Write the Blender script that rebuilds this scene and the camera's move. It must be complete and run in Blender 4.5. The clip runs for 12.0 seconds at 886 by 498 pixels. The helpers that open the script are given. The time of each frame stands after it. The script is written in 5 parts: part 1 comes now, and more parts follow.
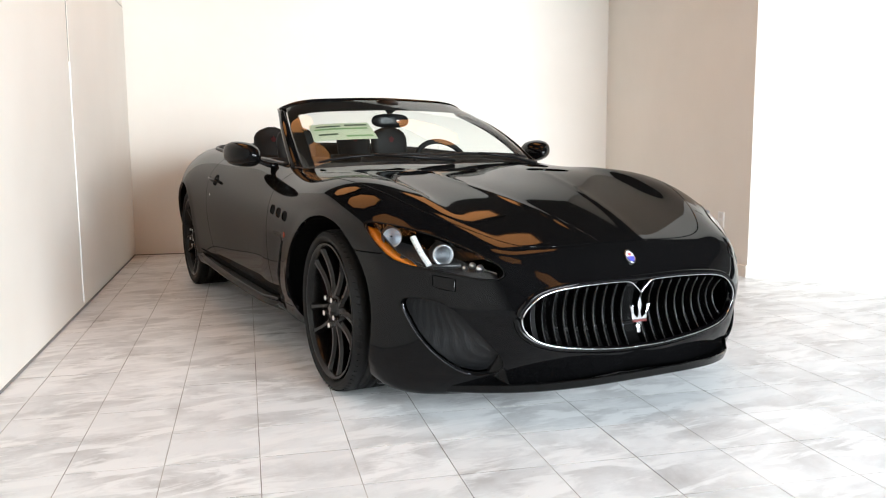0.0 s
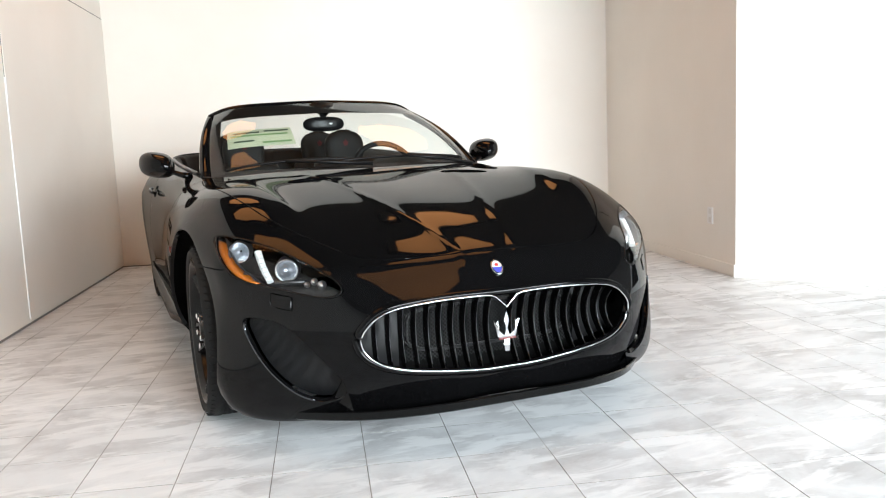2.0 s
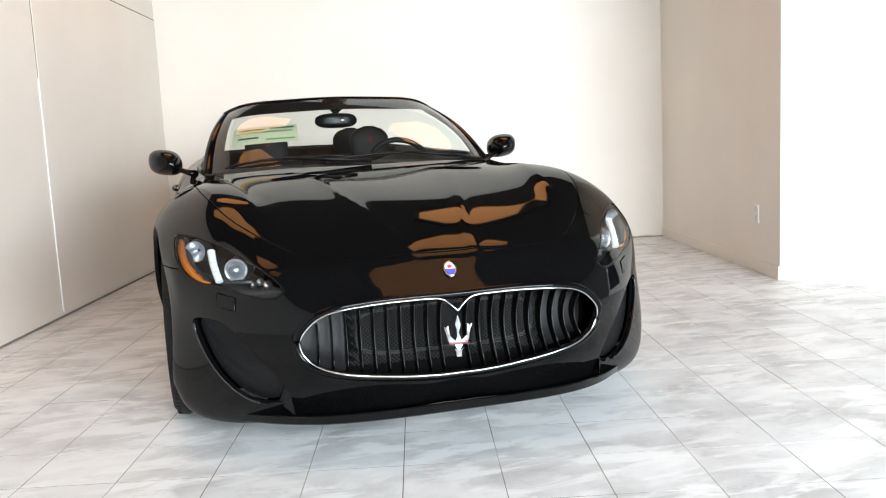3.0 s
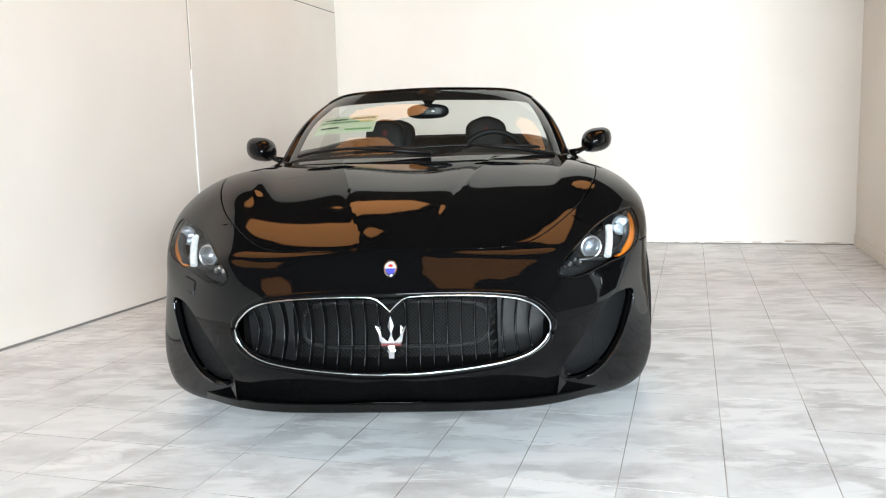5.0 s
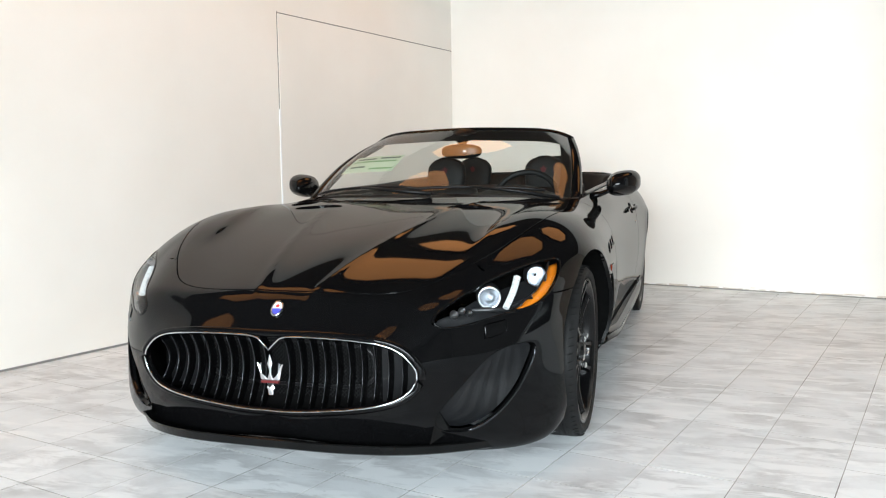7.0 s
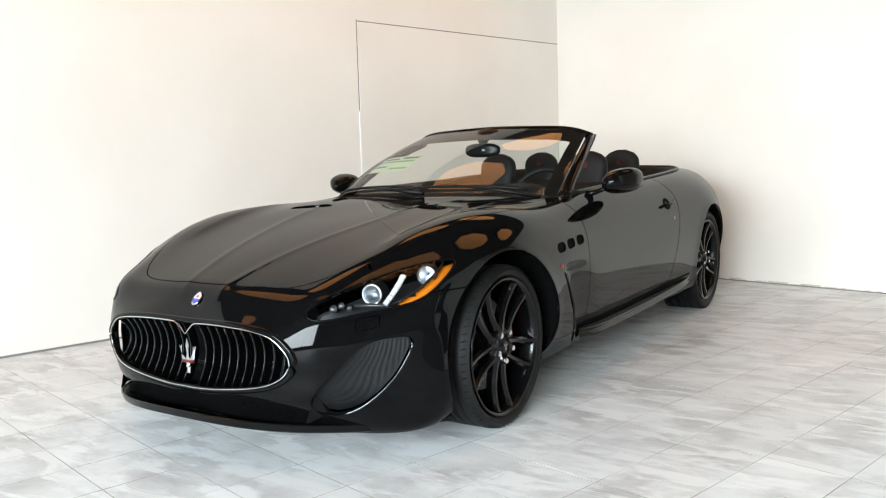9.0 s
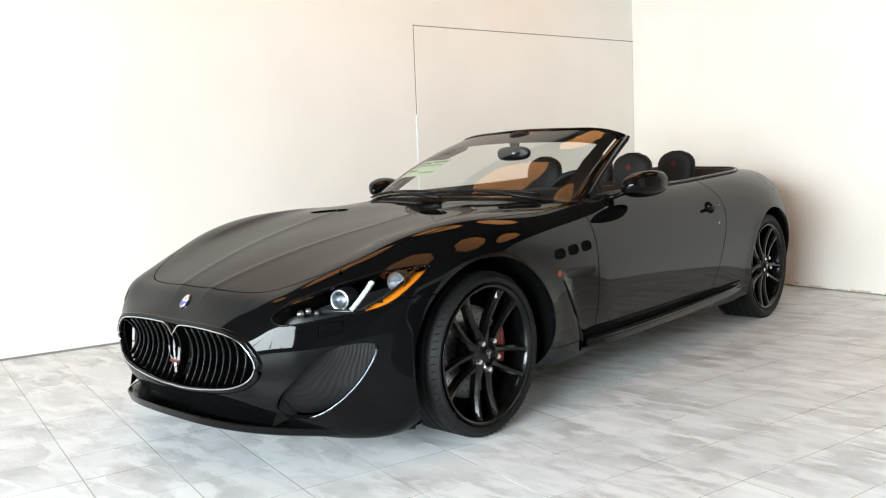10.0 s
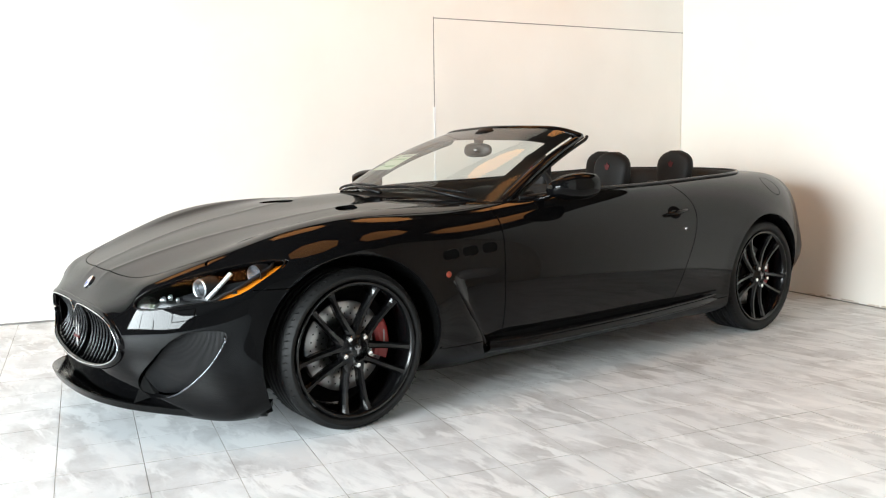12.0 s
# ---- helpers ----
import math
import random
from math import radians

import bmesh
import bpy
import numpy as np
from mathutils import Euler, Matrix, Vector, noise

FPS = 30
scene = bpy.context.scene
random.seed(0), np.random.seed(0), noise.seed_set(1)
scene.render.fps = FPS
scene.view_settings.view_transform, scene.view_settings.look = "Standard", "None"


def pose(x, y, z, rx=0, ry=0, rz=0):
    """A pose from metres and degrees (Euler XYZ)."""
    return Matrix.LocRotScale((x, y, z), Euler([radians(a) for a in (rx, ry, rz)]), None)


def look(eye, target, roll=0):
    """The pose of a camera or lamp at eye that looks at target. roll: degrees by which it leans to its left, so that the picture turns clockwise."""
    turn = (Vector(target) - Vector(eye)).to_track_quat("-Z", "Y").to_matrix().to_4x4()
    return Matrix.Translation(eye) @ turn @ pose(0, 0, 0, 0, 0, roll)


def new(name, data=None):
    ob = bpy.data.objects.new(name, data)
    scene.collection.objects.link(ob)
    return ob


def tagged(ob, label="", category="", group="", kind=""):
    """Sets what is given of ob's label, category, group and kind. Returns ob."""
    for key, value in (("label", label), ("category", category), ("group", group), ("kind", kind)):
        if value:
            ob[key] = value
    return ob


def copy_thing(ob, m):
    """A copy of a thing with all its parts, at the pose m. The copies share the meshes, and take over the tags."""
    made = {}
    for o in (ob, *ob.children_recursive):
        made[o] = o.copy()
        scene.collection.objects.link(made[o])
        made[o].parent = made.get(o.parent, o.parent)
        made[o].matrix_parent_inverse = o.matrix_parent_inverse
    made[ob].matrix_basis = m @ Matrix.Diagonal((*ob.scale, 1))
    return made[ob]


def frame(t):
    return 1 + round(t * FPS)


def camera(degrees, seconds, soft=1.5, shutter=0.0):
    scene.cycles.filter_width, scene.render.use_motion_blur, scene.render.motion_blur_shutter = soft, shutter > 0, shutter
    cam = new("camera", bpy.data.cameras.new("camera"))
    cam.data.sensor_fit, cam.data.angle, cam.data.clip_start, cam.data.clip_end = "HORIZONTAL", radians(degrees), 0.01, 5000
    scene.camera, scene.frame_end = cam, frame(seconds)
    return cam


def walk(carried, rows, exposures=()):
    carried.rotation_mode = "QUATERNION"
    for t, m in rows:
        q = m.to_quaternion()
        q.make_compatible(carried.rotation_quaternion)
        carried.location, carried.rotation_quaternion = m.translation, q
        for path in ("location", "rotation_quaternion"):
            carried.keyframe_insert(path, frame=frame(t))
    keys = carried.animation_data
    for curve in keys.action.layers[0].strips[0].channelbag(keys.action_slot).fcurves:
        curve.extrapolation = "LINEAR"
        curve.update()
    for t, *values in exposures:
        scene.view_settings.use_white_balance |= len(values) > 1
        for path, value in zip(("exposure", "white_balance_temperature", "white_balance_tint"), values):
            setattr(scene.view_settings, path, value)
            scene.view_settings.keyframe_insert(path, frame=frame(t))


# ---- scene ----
cam = camera(56.3, 12.0, soft=1.15)
KELVIN, TINT = 6890, 12
PATH = [
    (0, (-1.986, -3.137, 1.001), (-1.076, -1.375, 0.744), -0.3),
    (0.5, (-1.831, -3.146, 0.999), (-0.873, -1.411, 0.735), -1.0),
    (1, (-1.621, -3.143, 0.989), (-0.692, -1.392, 0.72), -1.8),
    (1.5, (-1.425, -3.153, 0.998), (-0.564, -1.367, 0.732), -2.3),
    (2, (-1.185, -3.224, 0.999), (-0.436, -1.388, 0.742), -2.4),
    (2.5, (-0.969, -3.257, 0.988), (-0.298, -1.39, 0.735), -2.5),
    (3, (-0.713, -3.273, 0.982), (-0.181, -1.363, 0.724), -2.8),
    (3.2, (-0.622, -3.283, 0.985), (-0.133, -1.361, 0.727), -2.4),
    (4.8, (0.211, -3.332, 0.975), (0.186, -1.35, 0.711), -2.4),
    (5, (0.286, -3.311, 0.98), (0.191, -1.331, 0.712), -1.7),
    (5.5, (0.564, -3.293, 0.987), (0.318, -1.324, 0.743), -1.9),
    (6, (0.814, -3.27, 0.993), (0.418, -1.323, 0.771), -1.5),
    (6.5, (1.063, -3.192, 0.993), (0.606, -1.257, 0.78), -0.1),
    (7, (1.318, -3.152, 1.019), (0.716, -1.254, 0.83), -0.8),
    (7.2, (1.444, -3.154, 1.02), (0.787, -1.274, 0.84), -0.7),
    (8.8, (2.347, -2.905, 1.056), (1.313, -1.206, 0.847), -1.7),
    (9, (2.459, -2.856, 1.066), (1.374, -1.19, 0.856), -1.7),
    (9.5, (2.708, -2.711, 1.059), (1.515, -1.12, 0.848), -2.2),
    (10, (2.903, -2.484, 1.067), (1.57, -1.006, 0.868), -2.2),
    (10.5, (3.13, -2.291, 1.089), (1.687, -0.917, 0.915), -1.1),
    (11, (3.356, -2.123, 1.098), (1.814, -0.865, 0.9), -0.2),
    (11.5, (3.52, -1.901, 1.083), (1.957, -0.675, 0.847), 0.1),
    (12, (3.678, -1.713, 1.099), (2.103, -0.501, 0.873), -0.6),
]
walk(cam, [(t, look(eye, target, roll)) for t, eye, target, roll in PATH], exposures=[(0, -0.84, KELVIN, TINT + 3), (4, -0.93, KELVIN - 100, TINT + 1), (7, -0.98, KELVIN - 150, TINT), (9.5, -0.90, KELVIN - 100, TINT - 1), (12, -0.68, KELVIN, TINT)])

# ---- light ----
world = bpy.data.worlds.new("world")
scene.world = world
world.use_nodes = True
wn = world.node_tree.nodes
sky = wn.new("ShaderNodeTexSky")
sky.sky_type = "NISHITA"
sky.sun_disc = False
sky.sun_elevation, sky.sun_rotation = radians(38), radians(200)
world.node_tree.links.new(sky.outputs["Color"], wn["Background"].inputs["Color"])
wn["Background"].inputs["Strength"].default_value = 0.12

# room frame: u along the back wall from its corner, v along the side wall towards the street
CORNER, ANGLE = Vector((-1.06, 4.70, 0)), radians(14.0)
AXIS_U = Vector((math.cos(ANGLE), -math.sin(ANGLE), 0))
AXIS_V = Vector((-math.sin(ANGLE), -math.cos(ANGLE), 0))
CEILING = 3.10
DEPTH = 11.5     # back wall to shop front


def room(u, v, z=0.0):
    return CORNER + AXIS_U * u + AXIS_V * v + Vector((0, 0, z))


def area_lamp(name, u, v, z, du, dv, dz, wide, high, watts, colour):
    data = bpy.data.lights.new(name, "AREA")
    data.shape, data.size, data.size_y, data.energy, data.color = "RECTANGLE", wide, high, watts, colour
    data.spread = radians(140)
    ob = new(name, data)
    ob.matrix_world = look(room(u, v, z), room(u + du, v + dv, z + dz))
    return ob


# daylight in the opening of the shop front
area_lamp("window_light", 5.85, DEPTH - 0.04, 1.93, -0.18, -1, -0.45, 5.2, 2.1, 2200, (0.79, 0.925, 1.0))


# ---- materials ----
def material(name, base, rough=0.5, metal=0.0, coat=0.0, spec=0.5):
    m = bpy.data.materials.new(name)
    m.use_nodes = True
    b = m.node_tree.nodes["Principled BSDF"]
    b.inputs["Base Color"].default_value = (*base, 1)
    b.inputs["Roughness"].default_value = rough
    b.inputs["Metallic"].default_value = metal
    b.inputs["Coat Weight"].default_value = coat
    b.inputs["Coat Roughness"].default_value = 0.035
    b.inputs["Specular IOR Level"].default_value = spec
    return m


def vary(m, dark, light, scale=3.0, bump=0.0, bump_scale=60.0, rough=(0.4, 0.6)):
    """Two scales of noise in colour and roughness, and fine relief."""
    nt = m.node_tree
    b = nt.nodes["Principled BSDF"]
    tc = nt.nodes.new("ShaderNodeNewGeometry")
    n1 = nt.nodes.new("ShaderNodeTexNoise")
    n1.inputs["Scale"].default_value, n1.inputs["Detail"].default_value = scale, 6.0
    nt.links.new(tc.outputs["Position"], n1.inputs["Vector"])
    ramp = nt.nodes.new("ShaderNodeValToRGB")
    ramp.color_ramp.elements[0].position, ramp.color_ramp.elements[1].position = 0.3, 0.7
    ramp.color_ramp.elements[0].color, ramp.color_ramp.elements[1].color = (*dark, 1), (*light, 1)
    nt.links.new(n1.outputs["Fac"], ramp.inputs["Fac"])
    nt.links.new(ramp.outputs["Color"], b.inputs["Base Color"])
    mr = nt.nodes.new("ShaderNodeMapRange")
    mr.inputs["To Min"].default_value, mr.inputs["To Max"].default_value = rough
    nt.links.new(n1.outputs["Fac"], mr.inputs["Value"])
    nt.links.new(mr.outputs["Result"], b.inputs["Roughness"])
    if bump:
        n2 = nt.nodes.new("ShaderNodeTexNoise")
        n2.inputs["Scale"].default_value, n2.inputs["Detail"].default_value = bump_scale, 4
        nt.links.new(tc.outputs["Position"], n2.inputs["Vector"])
        bp = nt.nodes.new("ShaderNodeBump")
        bp.inputs["Strength"].default_value, bp.inputs["Distance"].default_value = bump, 0.002
        nt.links.new(n2.outputs["Fac"], bp.inputs["Height"])
        nt.links.new(bp.outputs["Normal"], b.inputs["Normal"])
    return m


def glass_material(name, tint, ior=1.5):
    m = bpy.data.materials.new(name)
    m.use_nodes = True
    nt = m.node_tree
    nt.nodes.clear()
    out = nt.nodes.new("ShaderNodeOutputMaterial")
    mix = nt.nodes.new("ShaderNodeMixShader")
    fr = nt.nodes.new("ShaderNodeFresnel")
    fr.inputs["IOR"].default_value = ior
    tr = nt.nodes.new("ShaderNodeBsdfTransparent")
    tr.inputs["Color"].default_value = (*tint, 1)
    gl = nt.nodes.new("ShaderNodeBsdfGlossy")
    gl.inputs["Roughness"].default_value = 0.01
    nt.links.new(fr.outputs["Fac"], mix.inputs["Fac"])
    nt.links.new(tr.outputs["BSDF"], mix.inputs[1])
    nt.links.new(gl.outputs["BSDF"], mix.inputs[2])
    nt.links.new(mix.outputs["Shader"], out.inputs["Surface"])
    return m


def glow(name, colour, strength):
    m = material(name, colour, 0.5)
    b = m.node_tree.nodes["Principled BSDF"]
    b.inputs["Emission Color"].default_value = (*colour, 1)
    b.inputs["Emission Strength"].default_value = strength
    return m


PLASTER = vary(material("wall_paint", (0.8, 0.77, 0.72)), (0.785, 0.748, 0.69), (0.835, 0.80, 0.745), 1.3, 0.15, 90, (0.5, 0.7))
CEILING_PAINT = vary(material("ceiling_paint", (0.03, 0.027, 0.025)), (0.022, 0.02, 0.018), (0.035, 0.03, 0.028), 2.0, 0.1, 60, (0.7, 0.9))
TILE = material("floor_tile", (0.75, 0.75, 0.73), 0.45)


def tile_nodes(m):
    """Whitish tiles with grey smears, paler wiped patches and small dark specks."""
    nt = m.node_tree
    b = nt.nodes["Principled BSDF"]

    def node(kind, **inputs):
        n = nt.nodes.new(kind)
        for key, value in inputs.items():
            n.inputs[key].default_value = value
        return n

    geo = node("ShaderNodeNewGeometry")
    turned = node("ShaderNodeMapping")
    turned.inputs["Rotation"].default_value = (0, 0, ANGLE)
    turned.inputs["Scale"].default_value = (1.0, 1.25, 1.0)
    nt.links.new(geo.outputs["Position"], turned.inputs["Vector"])
    drawn = node("ShaderNodeMapping")
    drawn.inputs["Rotation"].default_value = (0, 0, ANGLE)
    drawn.inputs["Scale"].default_value = (0.8, 2.3, 1.0)
    nt.links.new(geo.outputs["Position"], drawn.inputs["Vector"])
    smear = node("ShaderNodeTexNoise", Scale=2.9, Detail=6.0, Roughness=0.62, Distortion=0.35)
    wiped = node("ShaderNodeTexNoise", Scale=4.6, Detail=5.0, Roughness=0.6, Distortion=0.5)
    speck = node("ShaderNodeTexNoise", Scale=55.0, Detail=3.0)
    for n, way in ((smear, turned), (wiped, drawn), (speck, turned)):
        nt.links.new(way.outputs["Vector"], n.inputs["Vector"])
    ramp = node("ShaderNodeValToRGB")
    ramp.color_ramp.elements[0].position, ramp.color_ramp.elements[1].position = 0.33, 0.59
    ramp.color_ramp.elements[0].color, ramp.color_ramp.elements[1].color = (0.51, 0.518, 0.525, 1), (0.785, 0.81, 0.83, 1)
    nt.links.new(smear.outputs["Fac"], ramp.inputs["Fac"])
    pale = node("ShaderNodeValToRGB")
    pale.color_ramp.elements[0].position, pale.color_ramp.elements[1].position = 0.48, 0.58
    nt.links.new(wiped.outputs["Fac"], pale.inputs["Fac"])
    mix = node("ShaderNodeMix")
    mix.data_type = "RGBA"
    mix.inputs[7].default_value = (0.85, 0.87, 0.885, 1)
    nt.links.new(pale.outputs["Color"], mix.inputs[0])
    nt.links.new(ramp.outputs["Color"], mix.inputs[6])
    dots = node("ShaderNodeValToRGB")
    dots.color_ramp.elements[0].position, dots.color_ramp.elements[1].position = 0.22, 0.30
    dots.color_ramp.elements[0].color = (0.72, 0.72, 0.71, 1)
    nt.links.new(speck.outputs["Fac"], dots.inputs["Fac"])
    mul = node("ShaderNodeMix")
    mul.data_type, mul.blend_type = "RGBA", "MULTIPLY"
    mul.inputs[0].default_value = 1.0
    nt.links.new(mix.outputs[2], mul.inputs[6])
    nt.links.new(dots.outputs["Color"], mul.inputs[7])
    broad, worn = node("ShaderNodeTexNoise", Scale=0.9, Detail=3.0, Distortion=0.6), node("ShaderNodeValToRGB")
    nt.links.new(turned.outputs["Vector"], broad.inputs["Vector"])
    worn.color_ramp.elements[0].position, worn.color_ramp.elements[1].position = 0.40, 0.58
    worn.color_ramp.elements[0].color = (0.93, 0.935, 0.94, 1)
    nt.links.new(broad.outputs["Fac"], worn.inputs["Fac"])
    dull = node("ShaderNodeMix")
    dull.data_type, dull.blend_type = "RGBA", "MULTIPLY"
    dull.inputs[0].default_value = 1.0
    nt.links.new(mul.outputs[2], dull.inputs[6])
    nt.links.new(worn.outputs["Color"], dull.inputs[7])
    info, hsv, span = node("ShaderNodeObjectInfo"), node("ShaderNodeHueSaturation"), node("ShaderNodeMapRange")
    span.inputs["To Min"].default_value, span.inputs["To Max"].default_value = 0.95, 1.04
    nt.links.new(info.outputs["Random"], span.inputs["Value"])
    nt.links.new(span.outputs["Result"], hsv.inputs["Value"])
    nt.links.new(dull.outputs[2], hsv.inputs["Color"])
    nt.links.new(hsv.outputs["Color"], b.inputs["Base Color"])
    gloss = node("ShaderNodeMapRange")
    gloss.inputs["To Min"].default_value, gloss.inputs["To Max"].default_value = 0.26, 0.52
    nt.links.new(wiped.outputs["Fac"], gloss.inputs["Value"])
    nt.links.new(gloss.outputs["Result"], b.inputs["Roughness"])
    bump = node("ShaderNodeBump", Strength=0.12, Distance=0.002)
    nt.links.new(speck.outputs["Fac"], bump.inputs["Height"])
    nt.links.new(bump.outputs["Normal"], b.inputs["Normal"])


tile_nodes(TILE)
GROUT = vary(material("grout", (0.2, 0.2, 0.19)), (0.05, 0.048, 0.045), (0.66, 0.65, 0.63), 2.2, 0.2, 80, (0.8, 0.9))
GROUT.node_tree.nodes["Principled BSDF"].inputs["Specular IOR Level"].default_value = 0.05
ASPHALT = vary(material("asphalt", (0.05, 0.05, 0.05)), (0.04, 0.04, 0.04), (0.07, 0.07, 0.068), 4, 0.4, 200, (0.8, 0.95))
PAINT = material("black_car_paint", (0.0026, 0.0026, 0.0028), 0.3, 0.0, 1.0, 0.0)
PAINT.node_tree.nodes["Principled BSDF"].inputs["Coat IOR"].default_value = 1.5


def slant_gloss(m, head_on, grazing):
    """Lacquer whose gloss grows towards grazing views."""
    nt = m.node_tree
    facing, span = nt.nodes.new("ShaderNodeLayerWeight"), nt.nodes.new("ShaderNodeMapRange")
    span.inputs["From Min"].default_value, span.inputs["From Max"].default_value = 0.10, 0.55
    span.inputs["To Min"].default_value, span.inputs["To Max"].default_value = head_on, grazing
    nt.links.new(facing.outputs["Facing"], span.inputs["Value"])
    nt.links.new(span.outputs["Result"], nt.nodes["Principled BSDF"].inputs["Coat Weight"])


slant_gloss(PAINT, 0.27, 0.58)
BLACK = material("black_plastic", (0.004, 0.004, 0.0042), 0.45, spec=0.2)
SATIN = material("satin_black", (0.006, 0.006, 0.0065), 0.3, spec=0.3)
RUBBER = vary(material("tyre_rubber", (0.02, 0.02, 0.02)), (0.004, 0.004, 0.004), (0.008, 0.008, 0.008), 20, 0.2, 200, (0.55, 0.75))
RUBBER.node_tree.nodes["Principled BSDF"].inputs["Specular IOR Level"].default_value = 0.25
RIM = material("black_rim", (0.003, 0.003, 0.0033), 0.20, 0.0, 0.0, 0.30)
CHROME = material("chrome", (0.62, 0.63, 0.65), 0.16, 1.0)
EDGE_CHROME = material("dark_chrome_edge", (0.08, 0.083, 0.092), 0.2, 1.0)
STEEL = material("steel", (0.28, 0.28, 0.29), 0.35, 1.0)
DISC = material("disc_steel", (0.36, 0.36, 0.36), 0.4, 1.0)
CALIPER_RED = material("caliper_red", (0.24, 0.014, 0.014), 0.35)
RED = material("red_enamel", (0.45, 0.02, 0.02), 0.35)
BLUE = material("blue_enamel", (0.05, 0.06, 0.35), 0.3)
AMBER = material("amber_lens", (0.62, 0.17, 0.010), 0.2)
WHITE = material("white_plastic", (0.8, 0.8, 0.8), 0.4)
LEATHER = vary(material("black_leather", (0.02, 0.02, 0.02)), (0.004, 0.004, 0.004), (0.008, 0.0078, 0.0075), 8, 0.3, 300, (0.55, 0.7))
LEATHER.node_tree.nodes["Principled BSDF"].inputs["Specular IOR Level"].default_value = 0.3
GLASS = glass_material("screen_glass", (0.86, 0.91, 0.89))
CLEAR = glass_material("lens_glass", (0.92, 0.93, 0.94), ior=1.26)
FRIT = material("frit_print", (0.006, 0.006, 0.006), 0.4)
# near-black; on hollows it holds their shade in its colour
VOID = material("dark_hollow", (0.002, 0.002, 0.002), 0.8, spec=0.05)
LIP_BLACK = vary(material("matt_black_lip", (0.02, 0.02, 0.02)), (0.003, 0.003, 0.003), (0.005, 0.005, 0.005), 15, 0.04, 250, (0.13, 0.24))
LIP_BLACK.node_tree.nodes["Principled BSDF"].inputs["Specular IOR Level"].default_value = 0.14
DULL_RED = material("dull_red", (0.10, 0.006, 0.006), 0.4)
SLAT = material("slat_black", (0.002, 0.002, 0.0022), 0.22, spec=0.35)
SLAT_EDGE = material("slat_edge", (0.06, 0.062, 0.068), 0.3, 1.0)
MESH_BLACK = material("mesh_black", (0.004, 0.004, 0.0042), 0.4, spec=0.2)
MIRROR = material("mirror_glass", (0.85, 0.86, 0.87), 0.01, 1.0)
MARKER_RED = material("marker_red", (0.22, 0.025, 0.01), 0.2)
STITCH = material("red_thread", (0.07, 0.004, 0.005), 0.8)
BOLT = material("bolt_steel", (0.8, 0.8, 0.8), 0.25, 1.0)
PAPER = material("pale_green_paper", (0.58, 0.65, 0.50), 0.6)
PRINT_GREEN = material("green_print", (0.20, 0.36, 0.16), 0.6)
PRINT_DARK = material("dark_print", (0.06, 0.10, 0.06), 0.6)
CARBON = material("ribbed_black", (0.005, 0.0053, 0.006), 0.32, spec=0.25)
_nt = CARBON.node_tree
_wave, _geo, _bump = _nt.nodes.new("ShaderNodeTexWave"), _nt.nodes.new("ShaderNodeNewGeometry"), _nt.nodes.new("ShaderNodeBump")
_wave.bands_direction = "X"
_wave.inputs["Scale"].default_value = 110
_bump.inputs["Strength"].default_value, _bump.inputs["Distance"].default_value = 0.6, 0.002
_nt.links.new(_geo.outputs["Position"], _wave.inputs["Vector"])
_nt.links.new(_wave.outputs["Fac"], _bump.inputs["Height"])
_nt.links.new(_bump.outputs["Normal"], _nt.nodes["Principled BSDF"].inputs["Normal"])
ALU = material("white_aluminium", (0.75, 0.75, 0.74), 0.4)
AMBER_GLOW = glow("amber_diffuser", (1.0, 0.44, 0.15), 3.4)
LAMP_FRAME = material("bronze_frame", (0.03, 0.022, 0.016), 0.4, 0.6)
LAMP_R, LAMP_U, LAMP_V = 0.49, (0.80, 2.89), (1.35, 2.75, 4.15, 5.55)
JOINT = material("joint_filler", (0.22, 0.21, 0.20), 0.9)
RESIDUE = vary(material("old_glue", (0.4, 0.33, 0.26)), (0.44, 0.36, 0.28), (0.70, 0.64, 0.57), 30, 0.3, 200, (0.7, 0.9))
SOCKET_GREY = material("socket_grey", (0.70, 0.69, 0.67), 0.5)
ALU_GREY = material("grey_aluminium", (0.45, 0.45, 0.45), 0.4, 0.3)
DOOR_GLASS = glass_material("dark_door_glass", (0.55, 0.55, 0.55))
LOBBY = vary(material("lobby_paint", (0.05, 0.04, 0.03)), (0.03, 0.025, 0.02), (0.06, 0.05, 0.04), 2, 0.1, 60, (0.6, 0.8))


# ---- mesh helpers ----
def part(name, bm, mat, parent=None, label="", smooth=False):
    me = bpy.data.meshes.new(name)
    bmesh.ops.recalc_face_normals(bm, faces=bm.faces)
    bm.to_mesh(me)
    bm.free()
    me.materials.append(mat)
    if smooth:
        me.shade_smooth()
    ob = new(name, me)
    if parent:
        ob.parent = parent
    if label:
        ob["label"] = label
    return ob



def mesh_part(name, verts, faces, mat, parent=None, label="", smooth=True):
    me = bpy.data.meshes.new(name)
    me.from_pydata([tuple(v) for v in verts], [], faces)
    me.materials.append(mat)
    if smooth:
        me.shade_smooth()
    me.update()
    ob = new(name, me)
    if parent:
        ob.parent = parent
    if label:
        ob["label"] = label
    return ob


